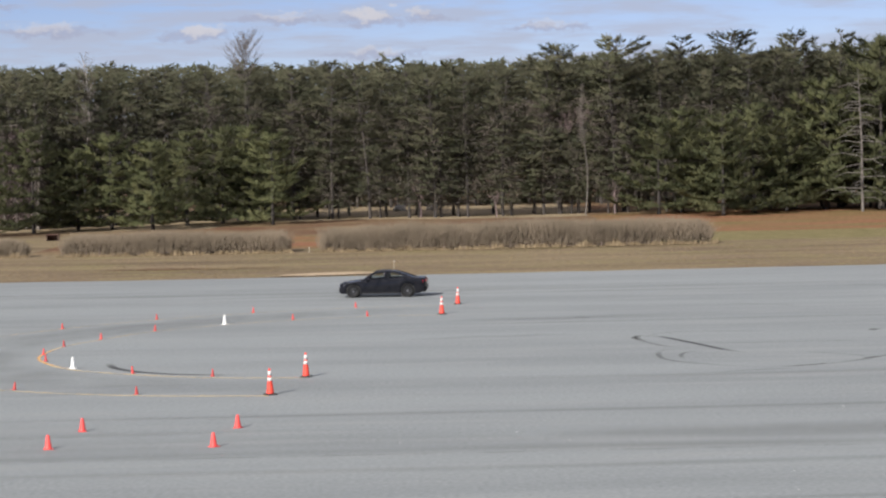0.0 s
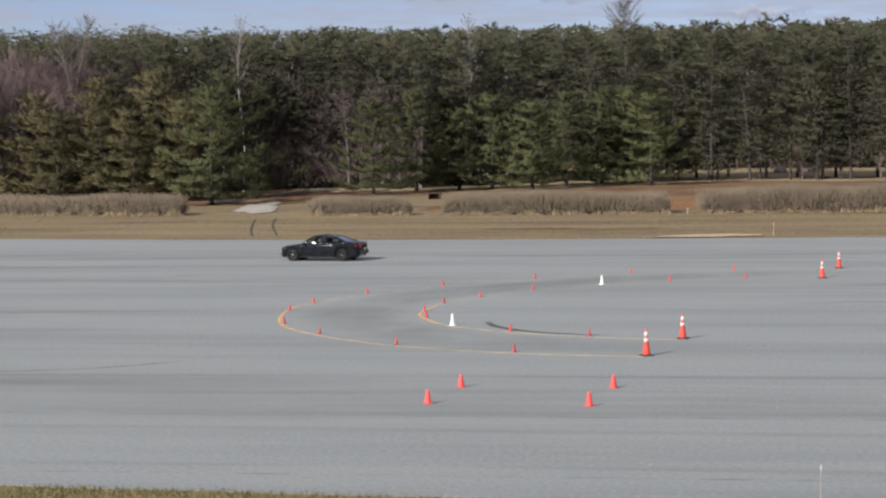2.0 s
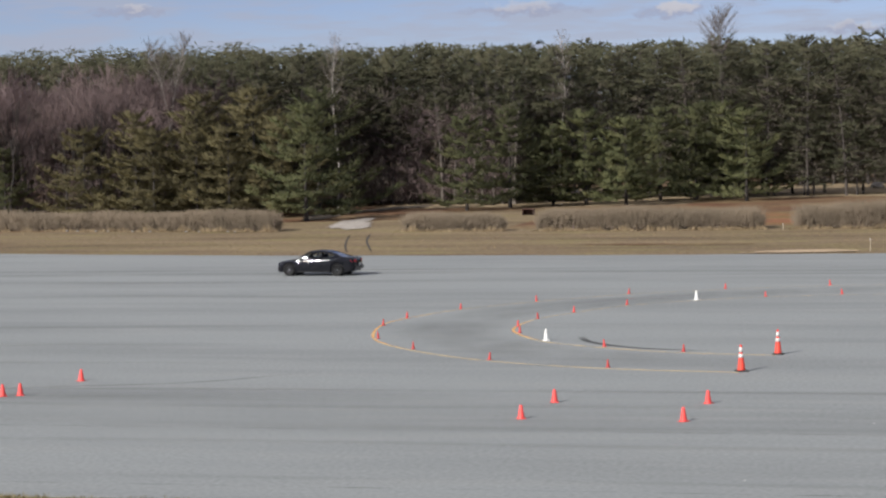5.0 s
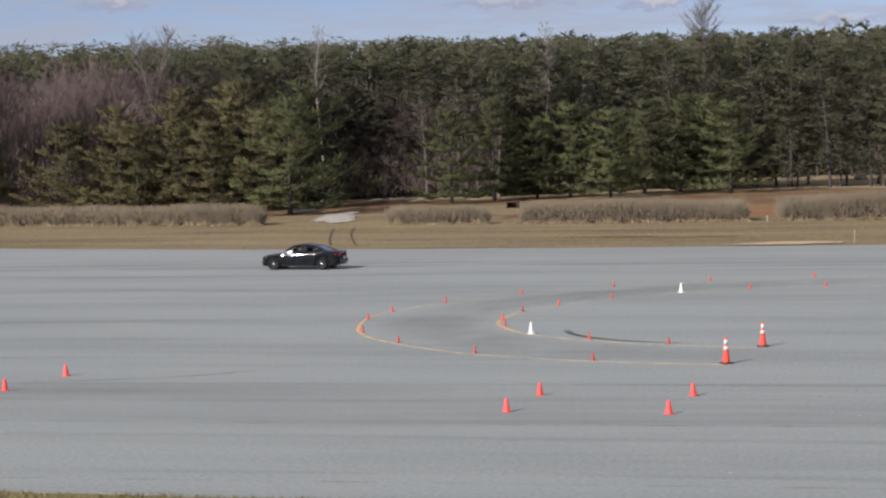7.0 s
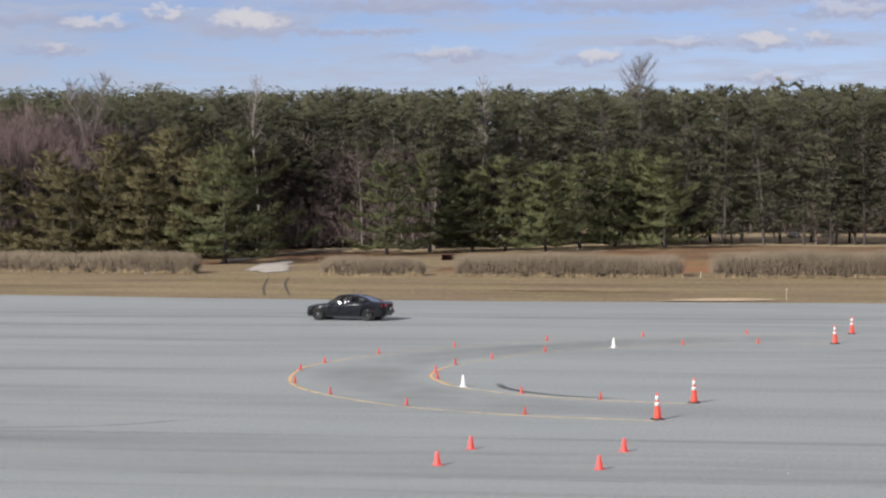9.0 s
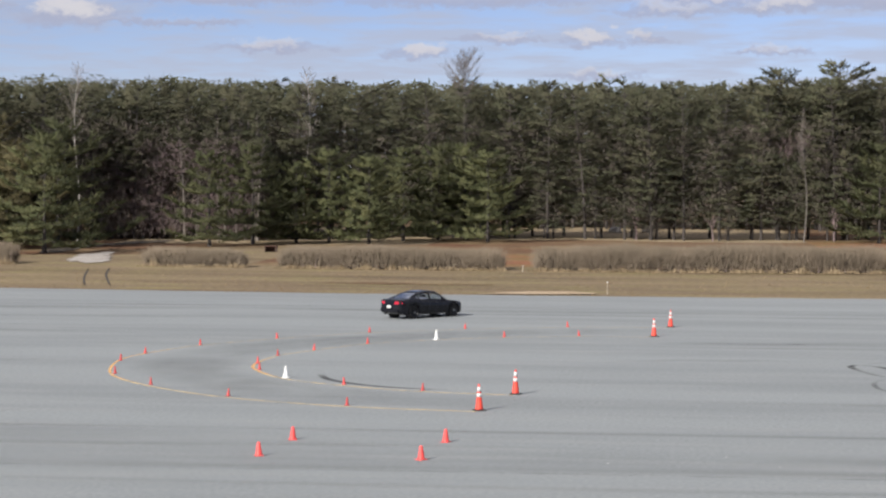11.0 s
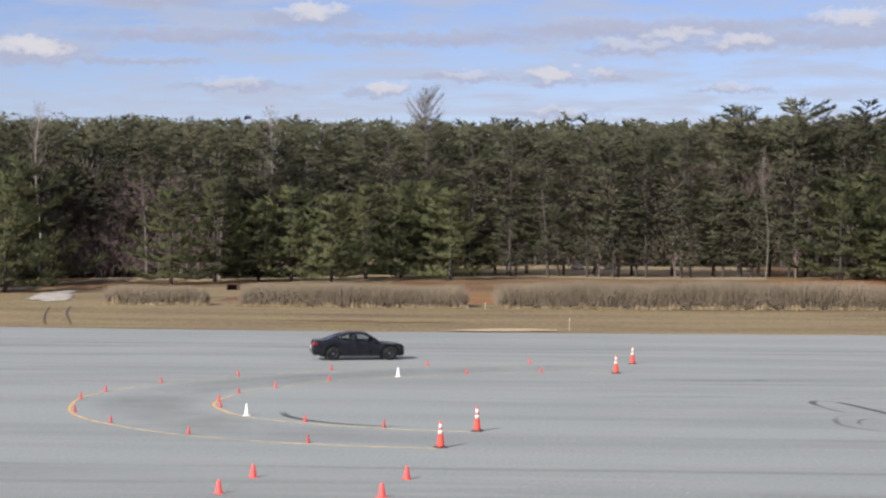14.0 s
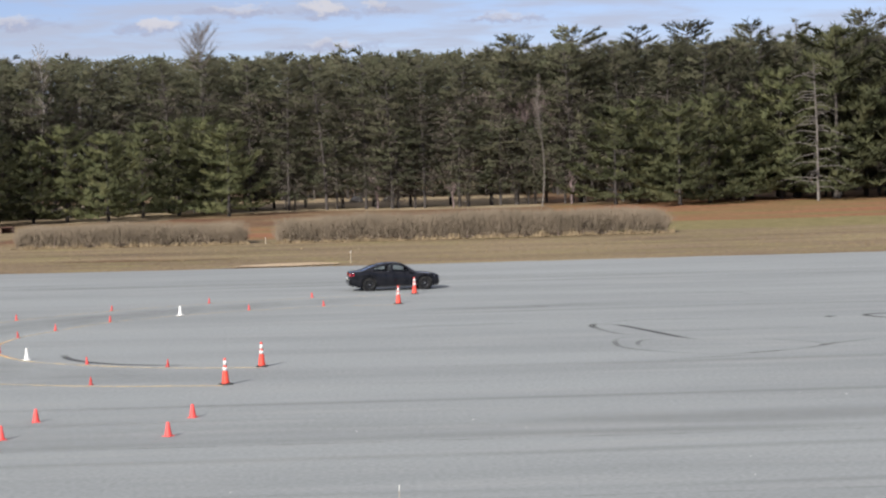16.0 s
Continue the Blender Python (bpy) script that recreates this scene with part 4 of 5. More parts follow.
def woods():
    rng = np.random.default_rng(77)
    used = set()
    P = [pine("pine_tree", "tall Virginia pine with a ragged olive crown", 100 + k, 16.5, low, reach, gap, NEEDLE, "forest pines") for k, (low, reach, gap) in
         enumerate([(0.22, 3.0, 0.85), (0.27, 2.8, 0.95), (0.17, 3.3, 0.90), (0.34, 3.2, 1.0), (0.24, 2.6, 0.85)])]
    U = [pine("pine_tree", "understorey pine with boughs low on its trunk", 140 + k, 10.0, 0.17, 2.7, 0.85, NEEDLE, "forest pines", 6) for k in range(2)]
    C = [conifer("conifer_tree", "broad white pine with tiered soft green boughs", 200 + k, 10.5, r, NEEDLE_SOFT, "conifers at the wood's edge", c, w) for k, (r, c, w) in
         enumerate([(5.8, 0.12, 1.35), (4.9, 0.10, 1.2), (6.2, 0.13, 1.45)])]
    O = [conifer("conifer_tree", "yellow-olive pine with tiered boughs behind the hedge", 230 + k, 10.5, r, NEEDLE_OLIVE, "conifers at the wood's edge", 0.09, w) for k, (r, w) in
         enumerate([(5.4, 1.2), (5.8, 1.35)])]
    B = [bare_tree("bare_tree", "leafless grey-brown hardwood with a haze of twigs", 300 + k, 17.0, "bare hardwoods", BARK, sp, twig=0.026, many=0.25) for k, sp in enumerate([0.50, 0.42])]
    W = [tall_pale_tree("bare_tree", "tall leafless tree with a slim pale trunk", 330, 20.0, 1, 3.2, PALE_BARK, 0.55, 16),
         tall_pale_tree("bare_tree", "tall leafless tree with twin pale trunks", 331, 20.0, 2, 3.3, PALE_BARK, 0.66, 26),
         tall_pale_tree("bare_tree", "tall leafless tree with a broad fan of grey twigs", 332, 20.0, 1, 3.4, GREY_BARK, 0.72, 30),
         tall_pale_tree("bare_tree", "slim grey leafless tree at the wood's edge", 333, 20.0, 1, 2.2, GREY_BARK)]
    T = [pine("pine_tree", "tall pine with a flat spreading crown over a bare trunk", 150 + k, 16.5, 0.66, 3.4, 0.5, NEEDLE, "forest pines") for k in range(2)]
    G = [pine("pine_tree", "slim close-grown pine with a long bare grey trunk", 160 + k, 14.5, 0.56, 1.7, 0.7, NEEDLE, "forest pines", 16, 10, 0.5, SLIM_BARK, 60) for k in range(3)]
    S = [bare_tree("sapling", "thin bare sapling at the wood's edge", 360, 7.0, "saplings", TWIG, 0.4, 3)]
    # conifers that stand out in front: x, y, height over 10.5 m, kind
    for x, y, s, k in [(-60.0, 196, 1.16, 0), (-66.0, 206, 1.1, 1), (-70.5, 203, 1.0, 1), (-75.5, 207, 1.12, 0), (-80, 206, 1.0, 1), (-84, 211, 1.15, 2), (-90.5, 212, 1.02, 1), (-101, 214, 0.8, 1), (-64, 214, 1.35, 2), (-72, 216, 1.4, 2), (-79, 218, 1.35, 0),
                       (-48.6, 219, 1.02, 2), (-45.8, 229, 1.12, 0), (-41.5, 233, 0.95, 1), (-38.0, 235, 1.08, 2), (-32.6, 230, 1.02, 1), (-30.2, 242, 1.1, 0), (-26.5, 247, 1.15, 2),
                       (-19.9, 240, 1.06, 2), (-23.5, 250, 1.2, 1), (26.2, 247, 1.18, 2), (29.5, 251, 1.25, 0), (33.0, 240, 1.22, 1), (37.5, 246, 1.3, 2), (42.0, 249, 1.2, 0),
                       (47.5, 253, 1.6, 0), (54.0, 251, 2.15, 1), (63, 252, 1.9, 2)]:
        put(O[k % 2] if -95 < x < -64 else C[k], used, x, y, s * 1.1, rng.uniform(0, 360), 0.0, 0.84)
    # tall pale hardwoods that rise over the canopy
    for x, y, s, k in [(-24.4, 257, 1.17, 2), (-42.9, 248, 1.04, 0), (-66.0, 228, 1.01, 0), (-82.9, 219, 1.01, 1), (17.6, 251, 0.82, 3), (63, 256, 1.15, 2)]:
        put(W[k], used, x, y, s, rng.uniform(0, 360))
    dead = dead_tree("dead_tree", 5, 17.0)
    dead.matrix_basis = pose(50.0, 243, -0.05, 0, -1.0, 0)
    # emergent pines on the skyline: x, y, height over 16.5 m
    for k, (x, y, s) in enumerate([(15.1, 260, 1.27), (22.1, 260, 1.32), (29.8, 262, 1.34), (37.2, 263, 1.34), (44.4, 263, 1.35), (51.0, 262, 1.38), (60.0, 262, 1.40)]):
        put((T[0], T[1], P[1], T[0], P[2], P[4], T[1])[k], used, x, y, s, 70.0 * k)

    def front(x):
        return float(np.interp(x, [-140, -95, -75, -62, -50, -30, -14, 0, 24, 40, 80], [212, 216, 222, 236, 244, 254, 256, 254, 256, 256, 258]))

    def clearing(x):
        """Depth of the open meadow behind the first rows of trees."""
        return float(np.interp(x, [-50, -38, 40, 60], [0, 34, 34, 10]))

    # the close grove of slim trunks in the gap between the conifers
    for k in range(58):
        put(G[k % 3], used, -71 + 24 * rng.uniform(), 238 + 18 * rng.uniform() ** 1.4, rng.uniform(0.75, 1.1), rng.uniform(0, 360), rng.normal(0, 1.0))
    # the bare hardwoods, close together, in front of the pines
    for k in range(52):
        x = -124 + 46 * rng.uniform()
        put(B[k % 2], used, x, front(x) + rng.uniform(-4, 9), rng.uniform(0.78, 1.18), rng.uniform(0, 360))

    # the wood behind, row on row
    for row in range(4):
        x = -138 + rng.uniform(0, 4)
        while x < 84:
            y = front(x) + row * 6.2 + rng.uniform(0, 5) + (0 if row < 2 else clearing(x))
            depth = y / 240
            tall = np.interp(x, [-125, -60, -20, 5, 25, 60], [1.14, 1.16, 1.14, 1.13, 1.17, 1.22])
            leafless = (1.0 if row < 2 else 0.25) if x < -80 else (0.05 if -66 < x < -52 else (0.10 if row < 2 else 0.0))
            if rng.uniform() < leafless:
                put(B[rng.integers(2)], used, x, y, rng.uniform(0.75, 1.05), rng.uniform(0, 360))
            else:
                put(P[3] if -66 < x < -52 and row < 2 else P[rng.integers(5)], used, x, y, tall * depth ** 0.6 * rng.uniform(0.95, 1.02) * (0.94 if row < 2 else 1.0), rng.uniform(0, 360), rng.normal(0, 1.2))
            for again in range(2 if row == 0 and x > -14 else 1):
                if row not in (0, 2) or rng.uniform() > ((0.9 if row == 0 else 0.5) if x > -52 else 0.3):
                    continue
                put(U[rng.integers(2)], used, x + rng.uniform(-2, 2), y + (1.0 if row == 0 else 2.5), rng.uniform(0.7, 1.2), rng.uniform(0, 360))
            if row == 0 and rng.uniform() < 0.15:
                put(S[0], used, x + rng.uniform(-2, 2), y - rng.uniform(0, 3), rng.uniform(0.6, 1.2), rng.uniform(0, 360))
            x += rng.uniform(3.0, 5.4)

    # young growth and low boughs that close the gaps between the crowns
    n = 70000
    x = rng.uniform(-130, 82, n)
    u = rng.uniform(0, 1, n)
    tall = np.interp(x, [-125, -60, -20, 5, 25, 60], [1.14, 1.16, 1.14, 1.13, 1.17, 1.22])
    rough = np.array([noise.noise(Vector((a * 0.22, 5, 1))) + 0.7 * noise.noise(Vector((a * 0.6, 2, 8))) for a in x])
    z = 1.2 + (15.6 * tall + 1.1 * rough) * u
    y = np.array([front(q) for q in x]) + 0.5 + rng.uniform(0, 8, n) + 10 * np.maximum(0, u - 0.55)
    clump = np.array([noise.noise(Vector((a * 0.30, c * 0.42, b * 0.3))) for a, b, c in zip(x, y, z)])
    keep = (clump > -0.08) & ~((x > -65) & (x < -47) & (z < 8.5)) & ((x > -82) | (u > 0.85)) & (z > np.where(x > -45, 1.7 + 0.7 * np.sin(x * 0.7), 2.5 + 1.5 * np.sin(x * 0.7)))
    v, f = sprays(rng, np.stack([x, y, z], 1)[keep], 0.5, 4, 0.70, 0.070, 0.2, 0.05)
    tagged(foliage("young_pines", v, NEEDLE, None, wood_face), "tangled olive-green pine growth between the trunks", "woods", kind="stuff")
    # grey-brown dead stems and twigs inside the wood
    n = 26000
    x = rng.uniform(-84, 80, n)
    z = 0.6 + 13.5 * rng.uniform(0, 1, n) ** 1.2
    y = np.array([front(q) for q in x]) + 0.5 + rng.uniform(0, 6, n)
    clump = np.array([noise.noise(Vector((a * 0.5, c * 0.25, b * 0.3 + 20))) for a, b, c in zip(x, y, z)])
    keep = (clump > np.where(x < -46, -0.1, 0.12)) & ((x < -46) | (z > 4))
    v, f = sprays(rng, np.stack([x, y, z], 1)[keep], 0.7, 4, 1.15, 0.036, 1.3, 0.5)
    tagged(new("dead_twigs", mesh_from("dead_twigs", v, f, DEADWOOD)), "grey-brown dead stems and twigs inside the wood", "woods", kind="stuff")

    # fine bare brush that fills the leafless end of the wood
    n = 17000
    x = rng.uniform(-126, -79, n)
    z = 0.4 + 13.5 * rng.uniform(0, 1, n) ** 0.9
    y = np.array([front(q) for q in x]) - 2 + rng.uniform(0, 9, n)
    clump = np.array([noise.noise(Vector((a * 0.35, c * 0.22, b * 0.3 + 7))) - 0.03 * max(0, c - 7) for a, b, c in zip(x, y, z)])
    v, f = sprays(rng, np.stack([x, y, z], 1)[clump > -0.2], 0.6, 4, 1.2, 0.022, 1.2, 1.1)
    tagged(new("bare_brush", mesh_from("bare_brush", v, f, TWIG)), "mauve-brown haze of bare twigs between the trunks", "woods", kind="stuff")

    # mauve-brown twigs between the slim trunks of the grove
    n = 6000
    x = rng.uniform(-73, -47, n)
    z = 0.8 + 10.5 * rng.uniform(0, 1, n)
    y = 237.5 + rng.uniform(0, 6, n)
    clump = np.array([noise.noise(Vector((a * 0.4, c * 0.25, 31))) for a, c in zip(x, z)])
    v, f = sprays(rng, np.stack([x, y, z], 1)[clump > -0.15], 0.6, 4, 1.2, 0.024, 1.2, 0.7)
    tagged(new("bare_brush", mesh_from("bare_brush", v, f, TWIG)), "mauve-brown bare twigs between slim grey trunks", "woods", kind="stuff")

    # the depth of the wood, too thick to see through
    n = 52000
    x = rng.uniform(-165, 105, n)
    z = 20.6 * rng.uniform(0, 1, n) ** 0.85
    top = np.array([0.925 + 0.05 * noise.noise(Vector((q * 0.15, 0, 3))) + 0.08 * noise.noise(Vector((q * 0.7, 2, 3))) for q in x])
    top *= np.interp(x, [-165, -60, 0, 25, 60, 105], [1.12, 1.10, 1.08, 1.11, 1.13, 1.15])
    y = np.array([front(q) + clearing(q) for q in x]) + 21 + rng.uniform(0, 12, n)
    z *= top
    z = np.where(z > 8, 8 + (z - 8) * y / 298, z)
    v, f = sprays(rng, np.stack([x, y, z], 1), 0.6, 5, 0.9, 0.18, 0.4, 0.1)
    tagged(foliage("far_woods", v, NEEDLE, None, wood_face), "dense dark pine wood in the distance", "woods", kind="stuff")


woods()


# ---- the car ----
WHEEL_R = 0.36
AXLE = 1.525


def curve(x, pts):
    """Smooth interpolation through (x, value) pairs, ascending x."""
    xs, ys = [p[0] for p in pts], [p[1] for p in pts]
    if x <= xs[0]:
        return ys[0]
    if x >= xs[-1]:
        return ys[-1]
    i = max(k for k in range(len(xs) - 1) if xs[k] <= x)
    t = (x - xs[i]) / (xs[i + 1] - xs[i])
    m = lambda j: (ys[min(j + 1, len(ys) - 1)] - ys[max(j - 1, 0)]) / (xs[min(j + 1, len(xs) - 1)] - xs[max(j - 1, 0)])
    h = xs[i + 1] - xs[i]
    return ((2 * t ** 3 - 3 * t ** 2 + 1) * ys[i] + (t ** 3 - 2 * t ** 2 + t) * h * m(i) + (-2 * t ** 3 + 3 * t ** 2) * ys[i + 1] + (t ** 3 - t ** 2) * h * m(i + 1))


DECK = [(-2.56, 0.86), (-2.54, 1.00), (-2.40, 1.065), (-1.95, 1.07), (-1.5, 1.055), (-1.0, 1.03), (0.0, 0.985), (0.95, 0.955), (1.5, 0.915), (2.0, 0.855), (2.26, 0.785), (2.34, 0.71), (2.37, 0.60)]
HALF = [(-2.56, 0.60), (-2.48, 0.76), (-2.25, 0.865), (-1.5, 0.928), (-0.9, 0.945), (-0.3, 0.951), (0.3, 0.946), (0.9, 0.934), (1.5, 0.922), (2.0, 0.87), (2.22, 0.78), (2.33, 0.67), (2.37, 0.50)]
ROOF = [(-1.98, 1.06), (-1.75, 1.135), (-1.3, 1.315), (-0.9, 1.42), (-0.5, 1.468), (-0.15, 1.478), (0.15, 1.455), (0.35, 1.41), (0.7, 1.20), (1.05, 0.96)]


def sill(x):
    z = 0.215
    for c in (AXLE, -AXLE):
        q = 0.425 ** 2 - (x - c) ** 2
        if q > 0:
            z = max(z, WHEEL_R + math.sqrt(q))
    if x > 2.1:
        z = max(z, 0.20 + (x - 2.1) * 0.25)
    if x < -2.2:
        z = max(z, 0.235 + (-2.2 - x) * 0.45)
    return z


def car_body():
    """The lower shell, lofted: sill, bulging side with a shoulder crease, crowned deck."""
    xs = sorted({round(q, 3) for q in [*np.linspace(-2.56, 2.37, 64), *np.linspace(-AXLE - 0.43, -AXLE + 0.43, 27), *np.linspace(AXLE - 0.43, AXLE + 0.43, 27)]})
    rings = []
    for x in xs:
        zt, w, z0 = curve(x, DECK), curve(x, HALF), sill(x)
        flare = 0.018 * max(0.0, 1 - min(abs(x - AXLE), abs(x + AXLE)) / 0.55)
        side = []
        for s, o in ((0.0, 0.945), (0.10, 0.975), (0.38, 1.0), (0.62, 0.998), (0.82, 0.990 - 0.004 * (x + 0.9)), (0.93, 0.972 - 0.011 * (x + 0.9))):
            side.append((w * o + flare, z0 + (zt - 0.01 - z0) * s))
        top = [(w * 0.93, zt - 0.014), (w * 0.62, zt + 0.012), (w * 0.30, zt + 0.022), (0.0, zt + 0.026)]
        half = [(0.0, z0 + 0.01), (w * 0.6, z0 + 0.0), *side, *top]
        ring = [(x, y, z) for y, z in half] + [(x, -y, z) for y, z in reversed(half[1:-1])]
        rings.append(ring)
    n = len(rings[0])
    v = [p for r in rings for p in r]
    f = [(i * n + k, i * n + (k + 1) % n, (i + 1) * n + (k + 1) % n, (i + 1) * n + k) for i in range(len(rings) - 1) for k in range(n)]
    f += [tuple(range(n - 1, -1, -1)), tuple((len(rings) - 1) * n + k for k in range(n))]
    return v, f


def cabin_shell():
    """The greenhouse surface, split into roof and pillars, side glass, windscreen and rear screen."""
    xs = np.linspace(-1.98, 1.05, 74)
    zb = lambda x: curve(x, DECK) - 0.02
    rows = 12
    v, kinds = [], {"roof": [], "windscreen": [], "rear_screen": [], "side_left": [], "side_right": []}
    grid = []
    for x in xs:
        zt = max(curve(x, ROOF), zb(x) + 0.004)
        line = []
        full = 1.47
        bow = (x - 0.40) ** 2 if x > -0.2 else 0.36 - 1.2 * (x + 0.2)
        for k in range(rows + 1):
            s = k / rows
            z = zb(x) + (zt - 0.03 - zb(x)) * s
            g = max(0.0, (z - zb(x)) / (full - zb(x)))
            line.append((x, 0.815 - 0.070 * bow * min(1.0, 3 * g) - 0.235 * g ** 1.45, z))
        wt = line[-1][1]
        for q, lift in ((0.93, 0.6), (0.72, 0.9), (0.4, 1.0), (0.0, 1.05)):
            line.append((x, wt * q, zt - 0.03 + 0.03 * lift))
        line += [(a, -b, c) for a, b, c in reversed(line[:-1])]
        grid.append(line)
    n = len(grid[0])
    v = [p for r in grid for p in r]
    for i in range(len(xs) - 1):
        x = (xs[i] + xs[i + 1]) / 2
        for k in range(n - 1):
            f = (i * n + k, (i + 1) * n + k, (i + 1) * n + k + 1, i * n + k + 1)
            kk = min(k, n - 2 - k)
            z = sum(v[j][2] for j in f) / 4
            kind = "roof"
            if kk < rows:
                lo, hi = zb(x) + 0.070, curve(x, ROOF) - 0.115
                if lo < z < hi and not -0.32 < x < -0.20 and -1.25 < x < 0.62 and not (-1.08 < x < -1.04):
                    kind = "side_left" if k < n / 2 else "side_right"
            elif x > 0.40 and kk > rows:
                kind = "windscreen"
            elif x < -0.98 and x > -1.86 and kk > rows:
                kind = "rear_screen"
            kinds[kind].append(f)
    return v, kinds


def used_only(v, faces):
    keep = sorted({i for f in faces for i in f})
    place = {o: k for k, o in enumerate(keep)}
    return [v[i] for i in keep], [tuple(place[i] for i in f) for f in faces]


def wheel():
    root = new("wheel")
    r, w = WHEEL_R, 0.115
    part("tyre", lathe([(0.235, -w + 0.01), (0.26, -w), (0.325, -w), (r - 0.012, -w + 0.025), (r, -w + 0.06), (r, w - 0.06), (r - 0.012, w - 0.025), (0.325, w), (0.26, w), (0.235, w - 0.01)], 36, "y", False), RUBBER, root, smooth=True)
    bm = bmesh.new()
    bmesh.ops.create_cone(bm, cap_ends=True, segments=32, radius1=0.236, radius2=0.236, depth=0.10, matrix=Matrix.Rotation(math.pi / 2, 4, "X"))
    part("barrel", bm, TRIM, root, "dark wheel barrel")
    spokes = []
    for side in (1,):
        for k in range(5):
            a = 2 * math.pi * k / 5
            for off in (-0.035, 0.035):
                c, s = math.cos(a), math.sin(a)
                p = lambda rad, o, y: (rad * c - o * s, y, rad * s + o * c)
                pts = [p(0.04, off * 0.6 - 0.014, 0.085), p(0.04, off * 0.6 + 0.014, 0.085), p(0.225, off * 1.6 + 0.018, 0.10), p(0.225, off * 1.6 - 0.018, 0.10)]
                back = [(x, y - 0.035, z) for x, y, z in pts]
                spokes.append((pts + back, [(0, 1, 2, 3), (7, 6, 5, 4), (0, 4, 5, 1), (1, 5, 6, 2), (2, 6, 7, 3), (3, 7, 4, 0)]))
    for k in range(5):
        part("spoke", merge(spokes[2 * k:2 * k + 2]), STEEL, root)
    part("rim", lathe([(0.222, 0.075), (0.222, 0.108), (0.242, 0.112), (0.246, 0.09), (0.236, 0.075)], 36, "y", False), STEEL, root, smooth=True)
    part("hub_cap", lathe([(0.044, 0.08), (0.042, 0.108), (0.025, 0.118), (0.0, 0.120)], 20, "y"), CHROME, root, "bright centre cap", True)
    return root


def side_plate(outline, out, thick=0.014, flip=1):
    """A thin plate on the car's flank: outline in (x, z), its distance from the middle given by the shell."""
    def yy(x, z):
        zt, w, z0 = curve(x, DECK), curve(x, HALF), sill(x)
        s = (z - z0) / max(0.05, zt - z0)
        o = float(np.interp(s, (0.0, 0.10, 0.38, 0.62, 0.82, 0.93, 1.0), (0.945, 0.975, 1.0, 0.998, 0.990, 0.972, 0.93)))
        return w * o + 0.018 * max(0.0, 1 - min(abs(x - AXLE), abs(x + AXLE)) / 0.55)
    n = len(outline)
    a = [(x, flip * (yy(x, z) + out), z) for x, z in outline]
    b = [(x, flip * (yy(x, z) + out - thick), z) for x, z in outline]
    f = [tuple(range(n)), tuple(range(2 * n - 1, n - 1, -1))] + [(k, n + k, n + (k + 1) % n, (k + 1) % n) for k in range(n)]
    return a + b, f


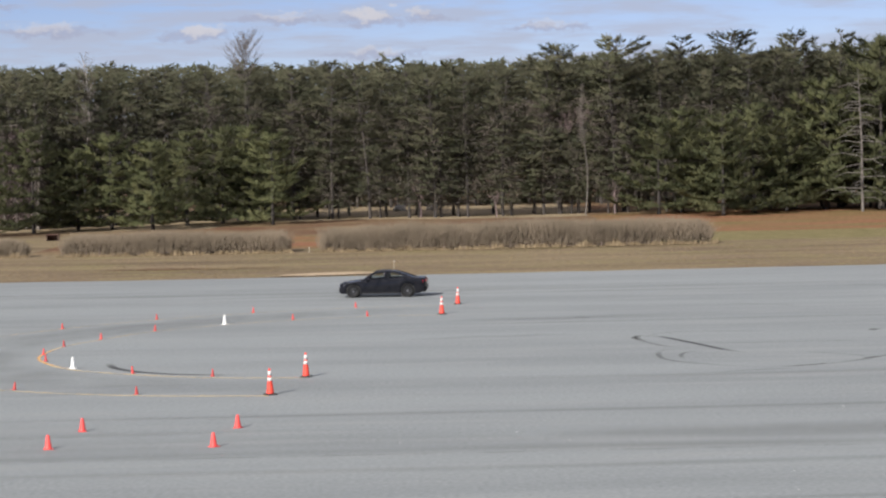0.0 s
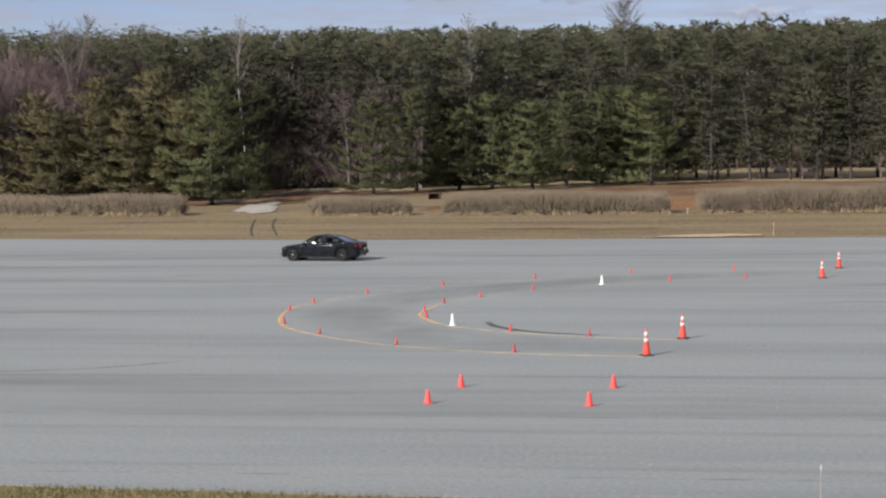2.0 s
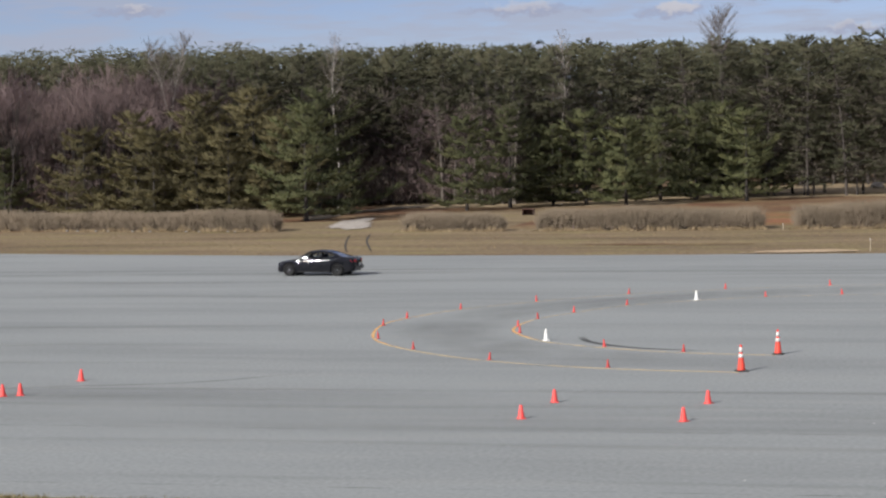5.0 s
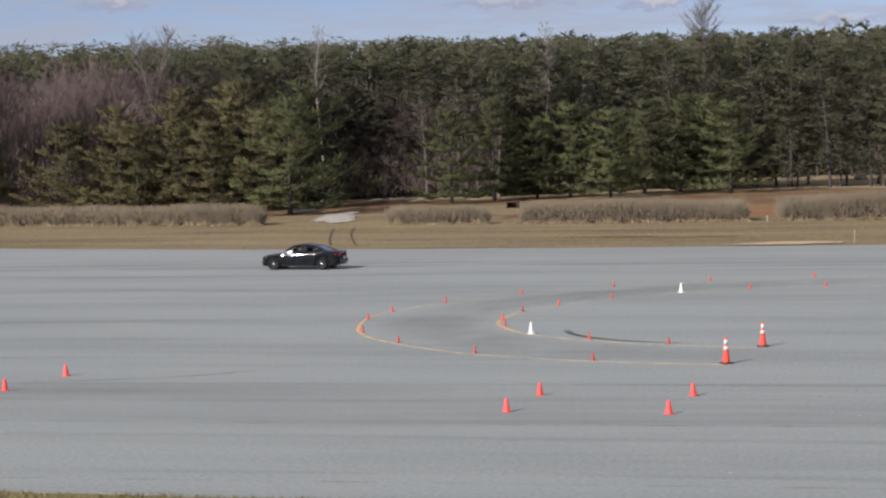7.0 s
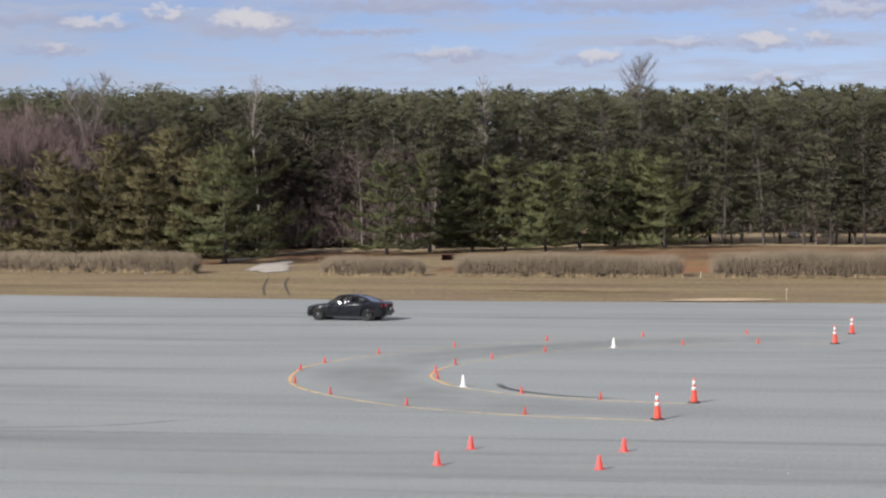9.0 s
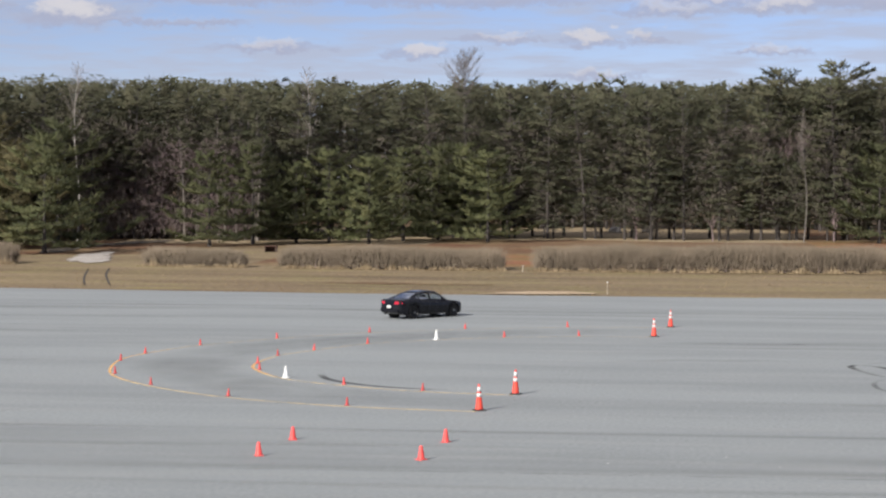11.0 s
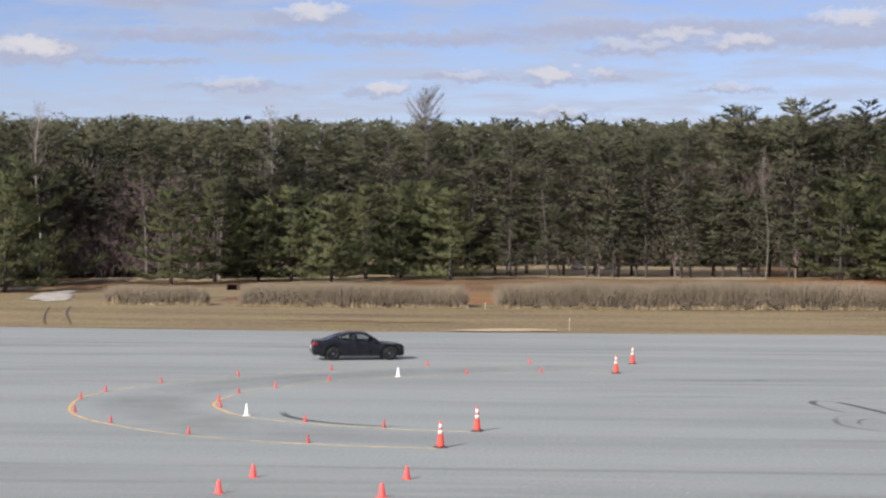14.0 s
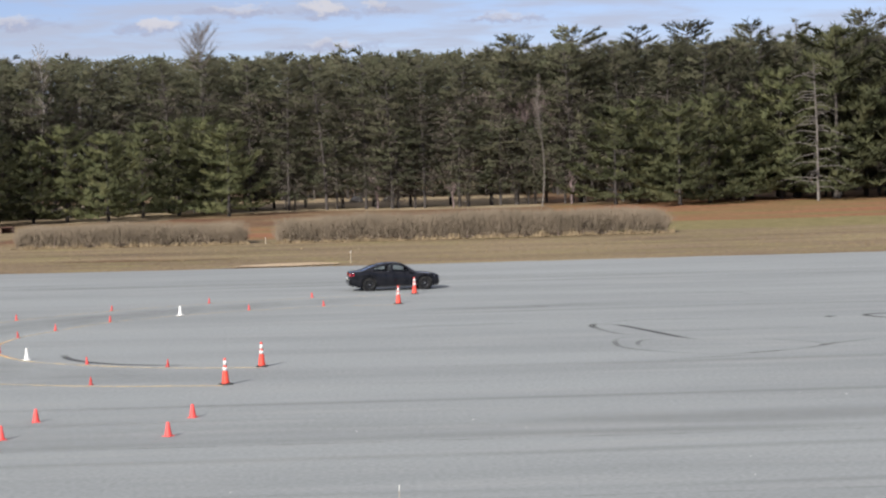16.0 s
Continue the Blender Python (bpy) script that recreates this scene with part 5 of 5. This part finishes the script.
def build_car():
    car = tagged(new("sedan"), "black four-door sedan with silver wheels driving on the asphalt", "car")
    part("body", car_body(), BLACK, car, "glossy black bodywork", True)
    v, kinds = cabin_shell()
    roof = part("roof", used_only(v, kinds["roof"]), BLACK, car, "black roof and pillars", True)
    thick = roof.modifiers.new("thickness", "SOLIDIFY")
    thick.thickness, thick.offset = 0.03, -1
    for name, key in (("windscreen", "windscreen"), ("rear_screen", "rear_screen"), ("side_window", "side_left"), ("side_window", "side_right")):
        ob = part(name, used_only(v, kinds[key]), GLASS, car, "tinted glass", True)
        ob.visible_shadow = False
    # inside
    part("floor_pan", box(-0.3, 0, 0.62, 2.4, 1.5, 0.06, 0.01), CABIN, car)
    part("dashboard", box(0.62, 0, 0.90, 0.45, 1.42, 0.16, 0.05), CABIN, car)
    for y in (0.37, -0.37):
        part("seat", merge([(lambda b: ([tuple(q.co) for q in b.verts], [tuple(w.index for w in fc.verts) for fc in b.faces]))(b) for b in
                            (box(-0.05, y, 0.78, 0.52, 0.5, 0.2, 0.05), box(-0.38, y, 1.02, 0.16, 0.48, 0.6, 0.05), box(-0.42, y, 1.30, 0.10, 0.24, 0.14, 0.04))]), CABIN, car)
    part("rear_bench", box(-1.22, 0, 0.92, 0.25, 1.3, 0.42, 0.06), CABIN, car)
    # wheels
    wheels = []
    for x in (AXLE, -AXLE):
        for s in (1, -1):
            w = wheel() if not wheels else copy_thing(wheels[0], pose(0, 0, 0))
            w.parent = car
            wheels.append(w)
            w.matrix_basis = pose(x, s * 0.815, WHEEL_R, 0, 0, 0 if s > 0 else 180)
    # lamps and trim
    for s in (1, -1):
        head = [(2.21, s * 0.70, 0.60), (2.21, s * 0.70, 0.74), (2.03, s * 0.855, 0.76), (2.03, s * 0.86, 0.65), (2.345, s * 0.58, 0.72), (2.36, s * 0.58, 0.60)]
        bm = bmesh.new()
        for p in (*head, (2.1, s * 0.6, 0.66)):
            bm.verts.new(p)
        bmesh.ops.convex_hull(bm, input=bm.verts)
        part("headlight", bm, LENS, car, "clear headlamp lens")
        bm = bmesh.new()
        for x, y, z in ((-2.565, 0.40, 0.97), (-2.575, 0.40, 0.82), (-2.55, 0.64, 0.82), (-2.54, 0.66, 0.975), (-2.36, 0.845, 0.965), (-2.38, 0.845, 0.84), (-2.4, 0.5, 0.9)):
            bm.verts.new((x, s * y, z))
        bmesh.ops.convex_hull(bm, input=bm.verts)
        part("tail_light", bm, TAIL, car, "red tail lamp")
        part("door_handle", side_plate([(-0.14, 0.845), (0.06, 0.84), (0.06, 0.868), (-0.14, 0.873)], 0.02, 0.02, s), BLACK, car)
        part("door_handle", side_plate([(-1.10, 0.865), (-0.90, 0.86), (-0.90, 0.888), (-1.10, 0.893)], 0.02, 0.02, s), BLACK, car)
        for x0, x1 in ((0.83, 0.83), (-0.26, -0.26), (-1.13, -0.98)):
            part("door_gap", side_plate([(x1 - 0.008, 0.30), (x1 + 0.008, 0.30), (x0 + 0.008, 0.93), (x0 - 0.008, 0.93)], 0.0015, 0.01, s), TRIM, car, "dark shut line")
        part("sill_trim", side_plate([(-1.02, 0.225), (1.02, 0.225), (1.02, 0.285), (-1.02, 0.285)], 0.012, 0.03, s), TRIM, car)
        part("mirror", box(0.72, s * 0.98, 1.00, 0.13, 0.2, 0.13, 0.04), BLACK, car, "black door mirror", True)
        part("window_trim", merge([tube([(x, s * (0.826), curve(x, DECK) + 0.004) for x in np.linspace(-1.3, 0.75, 12)], [0.011] * 12, 5)]), TRIM, car)
        for x in (AXLE, -AXLE):
            arc = [(x + 0.432 * math.cos(a), s * (curve(x, HALF) * 0.985 + 0.020), WHEEL_R + 0.432 * math.sin(a)) for a in np.linspace(0.0, math.pi, 18)]
            part("arch_lip", tube(arc, [0.014] * 18, 5), BLACK, car, smooth=True)
            part("wheel_well", lathe([(0.425, -0.10), (0.425, 0.12)], 24, "y"), TRIM, car).matrix_basis = pose(x, s * 0.70, WHEEL_R + 0.02)
    part("grille", box(2.362, 0, 0.63, 0.05, 1.0, 0.20, 0.015), TRIM, car, "dark front grille")
    part("front_bumper", box(2.31, 0, 0.40, 0.14, 1.30, 0.18, 0.05), BLACK, car)
    part("rear_bumper", box(-2.56, 0, 0.50, 0.12, 1.46, 0.26, 0.05), BLACK, car)
    part("rear_plate", box(-2.625, 0, 0.68, 0.012, 0.30, 0.15, 0.004), PLATE, car, "plain pale number plate")
    for y in (0.5, -0.5):
        part("exhaust", lathe([(0.035, 0), (0.035, 0.16)], 14, "y"), STEEL, car).matrix_basis = pose(-2.34, y, 0.29, 0, 0, 90)
    return car, wheels


car, wheels = build_car()

# seconds, middle of the wheelbase x, y, heading (degrees from +X, towards +Y)
DRIVE = [
    (0, -3.49, 115.2, 176), (0.5, -11.35, 115.3, 177), (1, -18.20, 115.4, 173), (1.5, -24.08, 115.6, 173), (2, -28.85, 116.0, 172), (2.5, -32.15, 116.3, 175.6),
    (3, -34.18, 116.6, 175.6), (3.5, -35.0, 116.9, 175.6), (4.2, -35.1, 116.9, 175.6), (7.0, -35.1, 116.9, 175.6), (7.5, -34.75, 116.9, 175.6), (8, -33.25, 116.7, 175.6), (8.5, -31.1, 116.5, 172),
    (9, -28.07, 116.2, 172), (9.5, -24.1, 116.1, 172), (10, -19.55, 115.8, 169), (10.2, -18.0, 115.8, 161),
    (10.45, -16.2, 115.4, 132), (10.75, -14.2, 114.5, 86), (11.05, -12.8, 113.3, 44), (11.4, -12.2, 112.0, 24), (11.8, -12.4, 111.0, 17),
    (12.3, -13.25, 110.2, 14), (12.5, -13.61, 109.9, 14), (13, -14.44, 109.7, 14), (13.5, -14.36, 109.6, 15), (14, -13.95, 109.6, 15), (14.5, -12.76, 110.0, 15), (15, -9.83, 110.7, 13),
    (15.5, -5.58, 111.2, 10), (16, -0.31, 111.9, 9),
]


def motions():
    walk(car, [(t, pose(x, y, 0.0, 0, 0, a)) for t, x, y, a in DRIVE])
    # wheels roll with the way that the car makes along its heading
    ts = np.arange(0, 16 + 1e-6, 1 / FPS)
    key = np.array(DRIVE, float)
    x, y, a = (np.interp(ts, key[:, 0], key[:, k]) for k in (1, 2, 3))
    a = np.radians(a)
    step = np.diff(x) * np.cos(a[:-1]) + np.diff(y) * np.sin(a[:-1])
    roll = np.degrees(np.concatenate([[0], np.cumsum(step)]) / WHEEL_R)
    for k, w in enumerate(wheels):
        ax, s = (AXLE if k < 2 else -AXLE), (1 if k % 2 == 0 else -1)
        rows, last = [], None
        for i, t in enumerate(ts):
            if last is not None and i < len(ts) - 1 and abs(roll[i] - last) < 1e-3 and abs(roll[i + 1] - last) < 1e-3:
                continue
            last = roll[i]
            rows.append((t, pose(ax, s * 0.815, WHEEL_R) @ pose(0, 0, 0, 0, last, 0) @ pose(0, 0, 0, 0, 0, 0 if s > 0 else 180)))
        walk(w, rows)


motions()
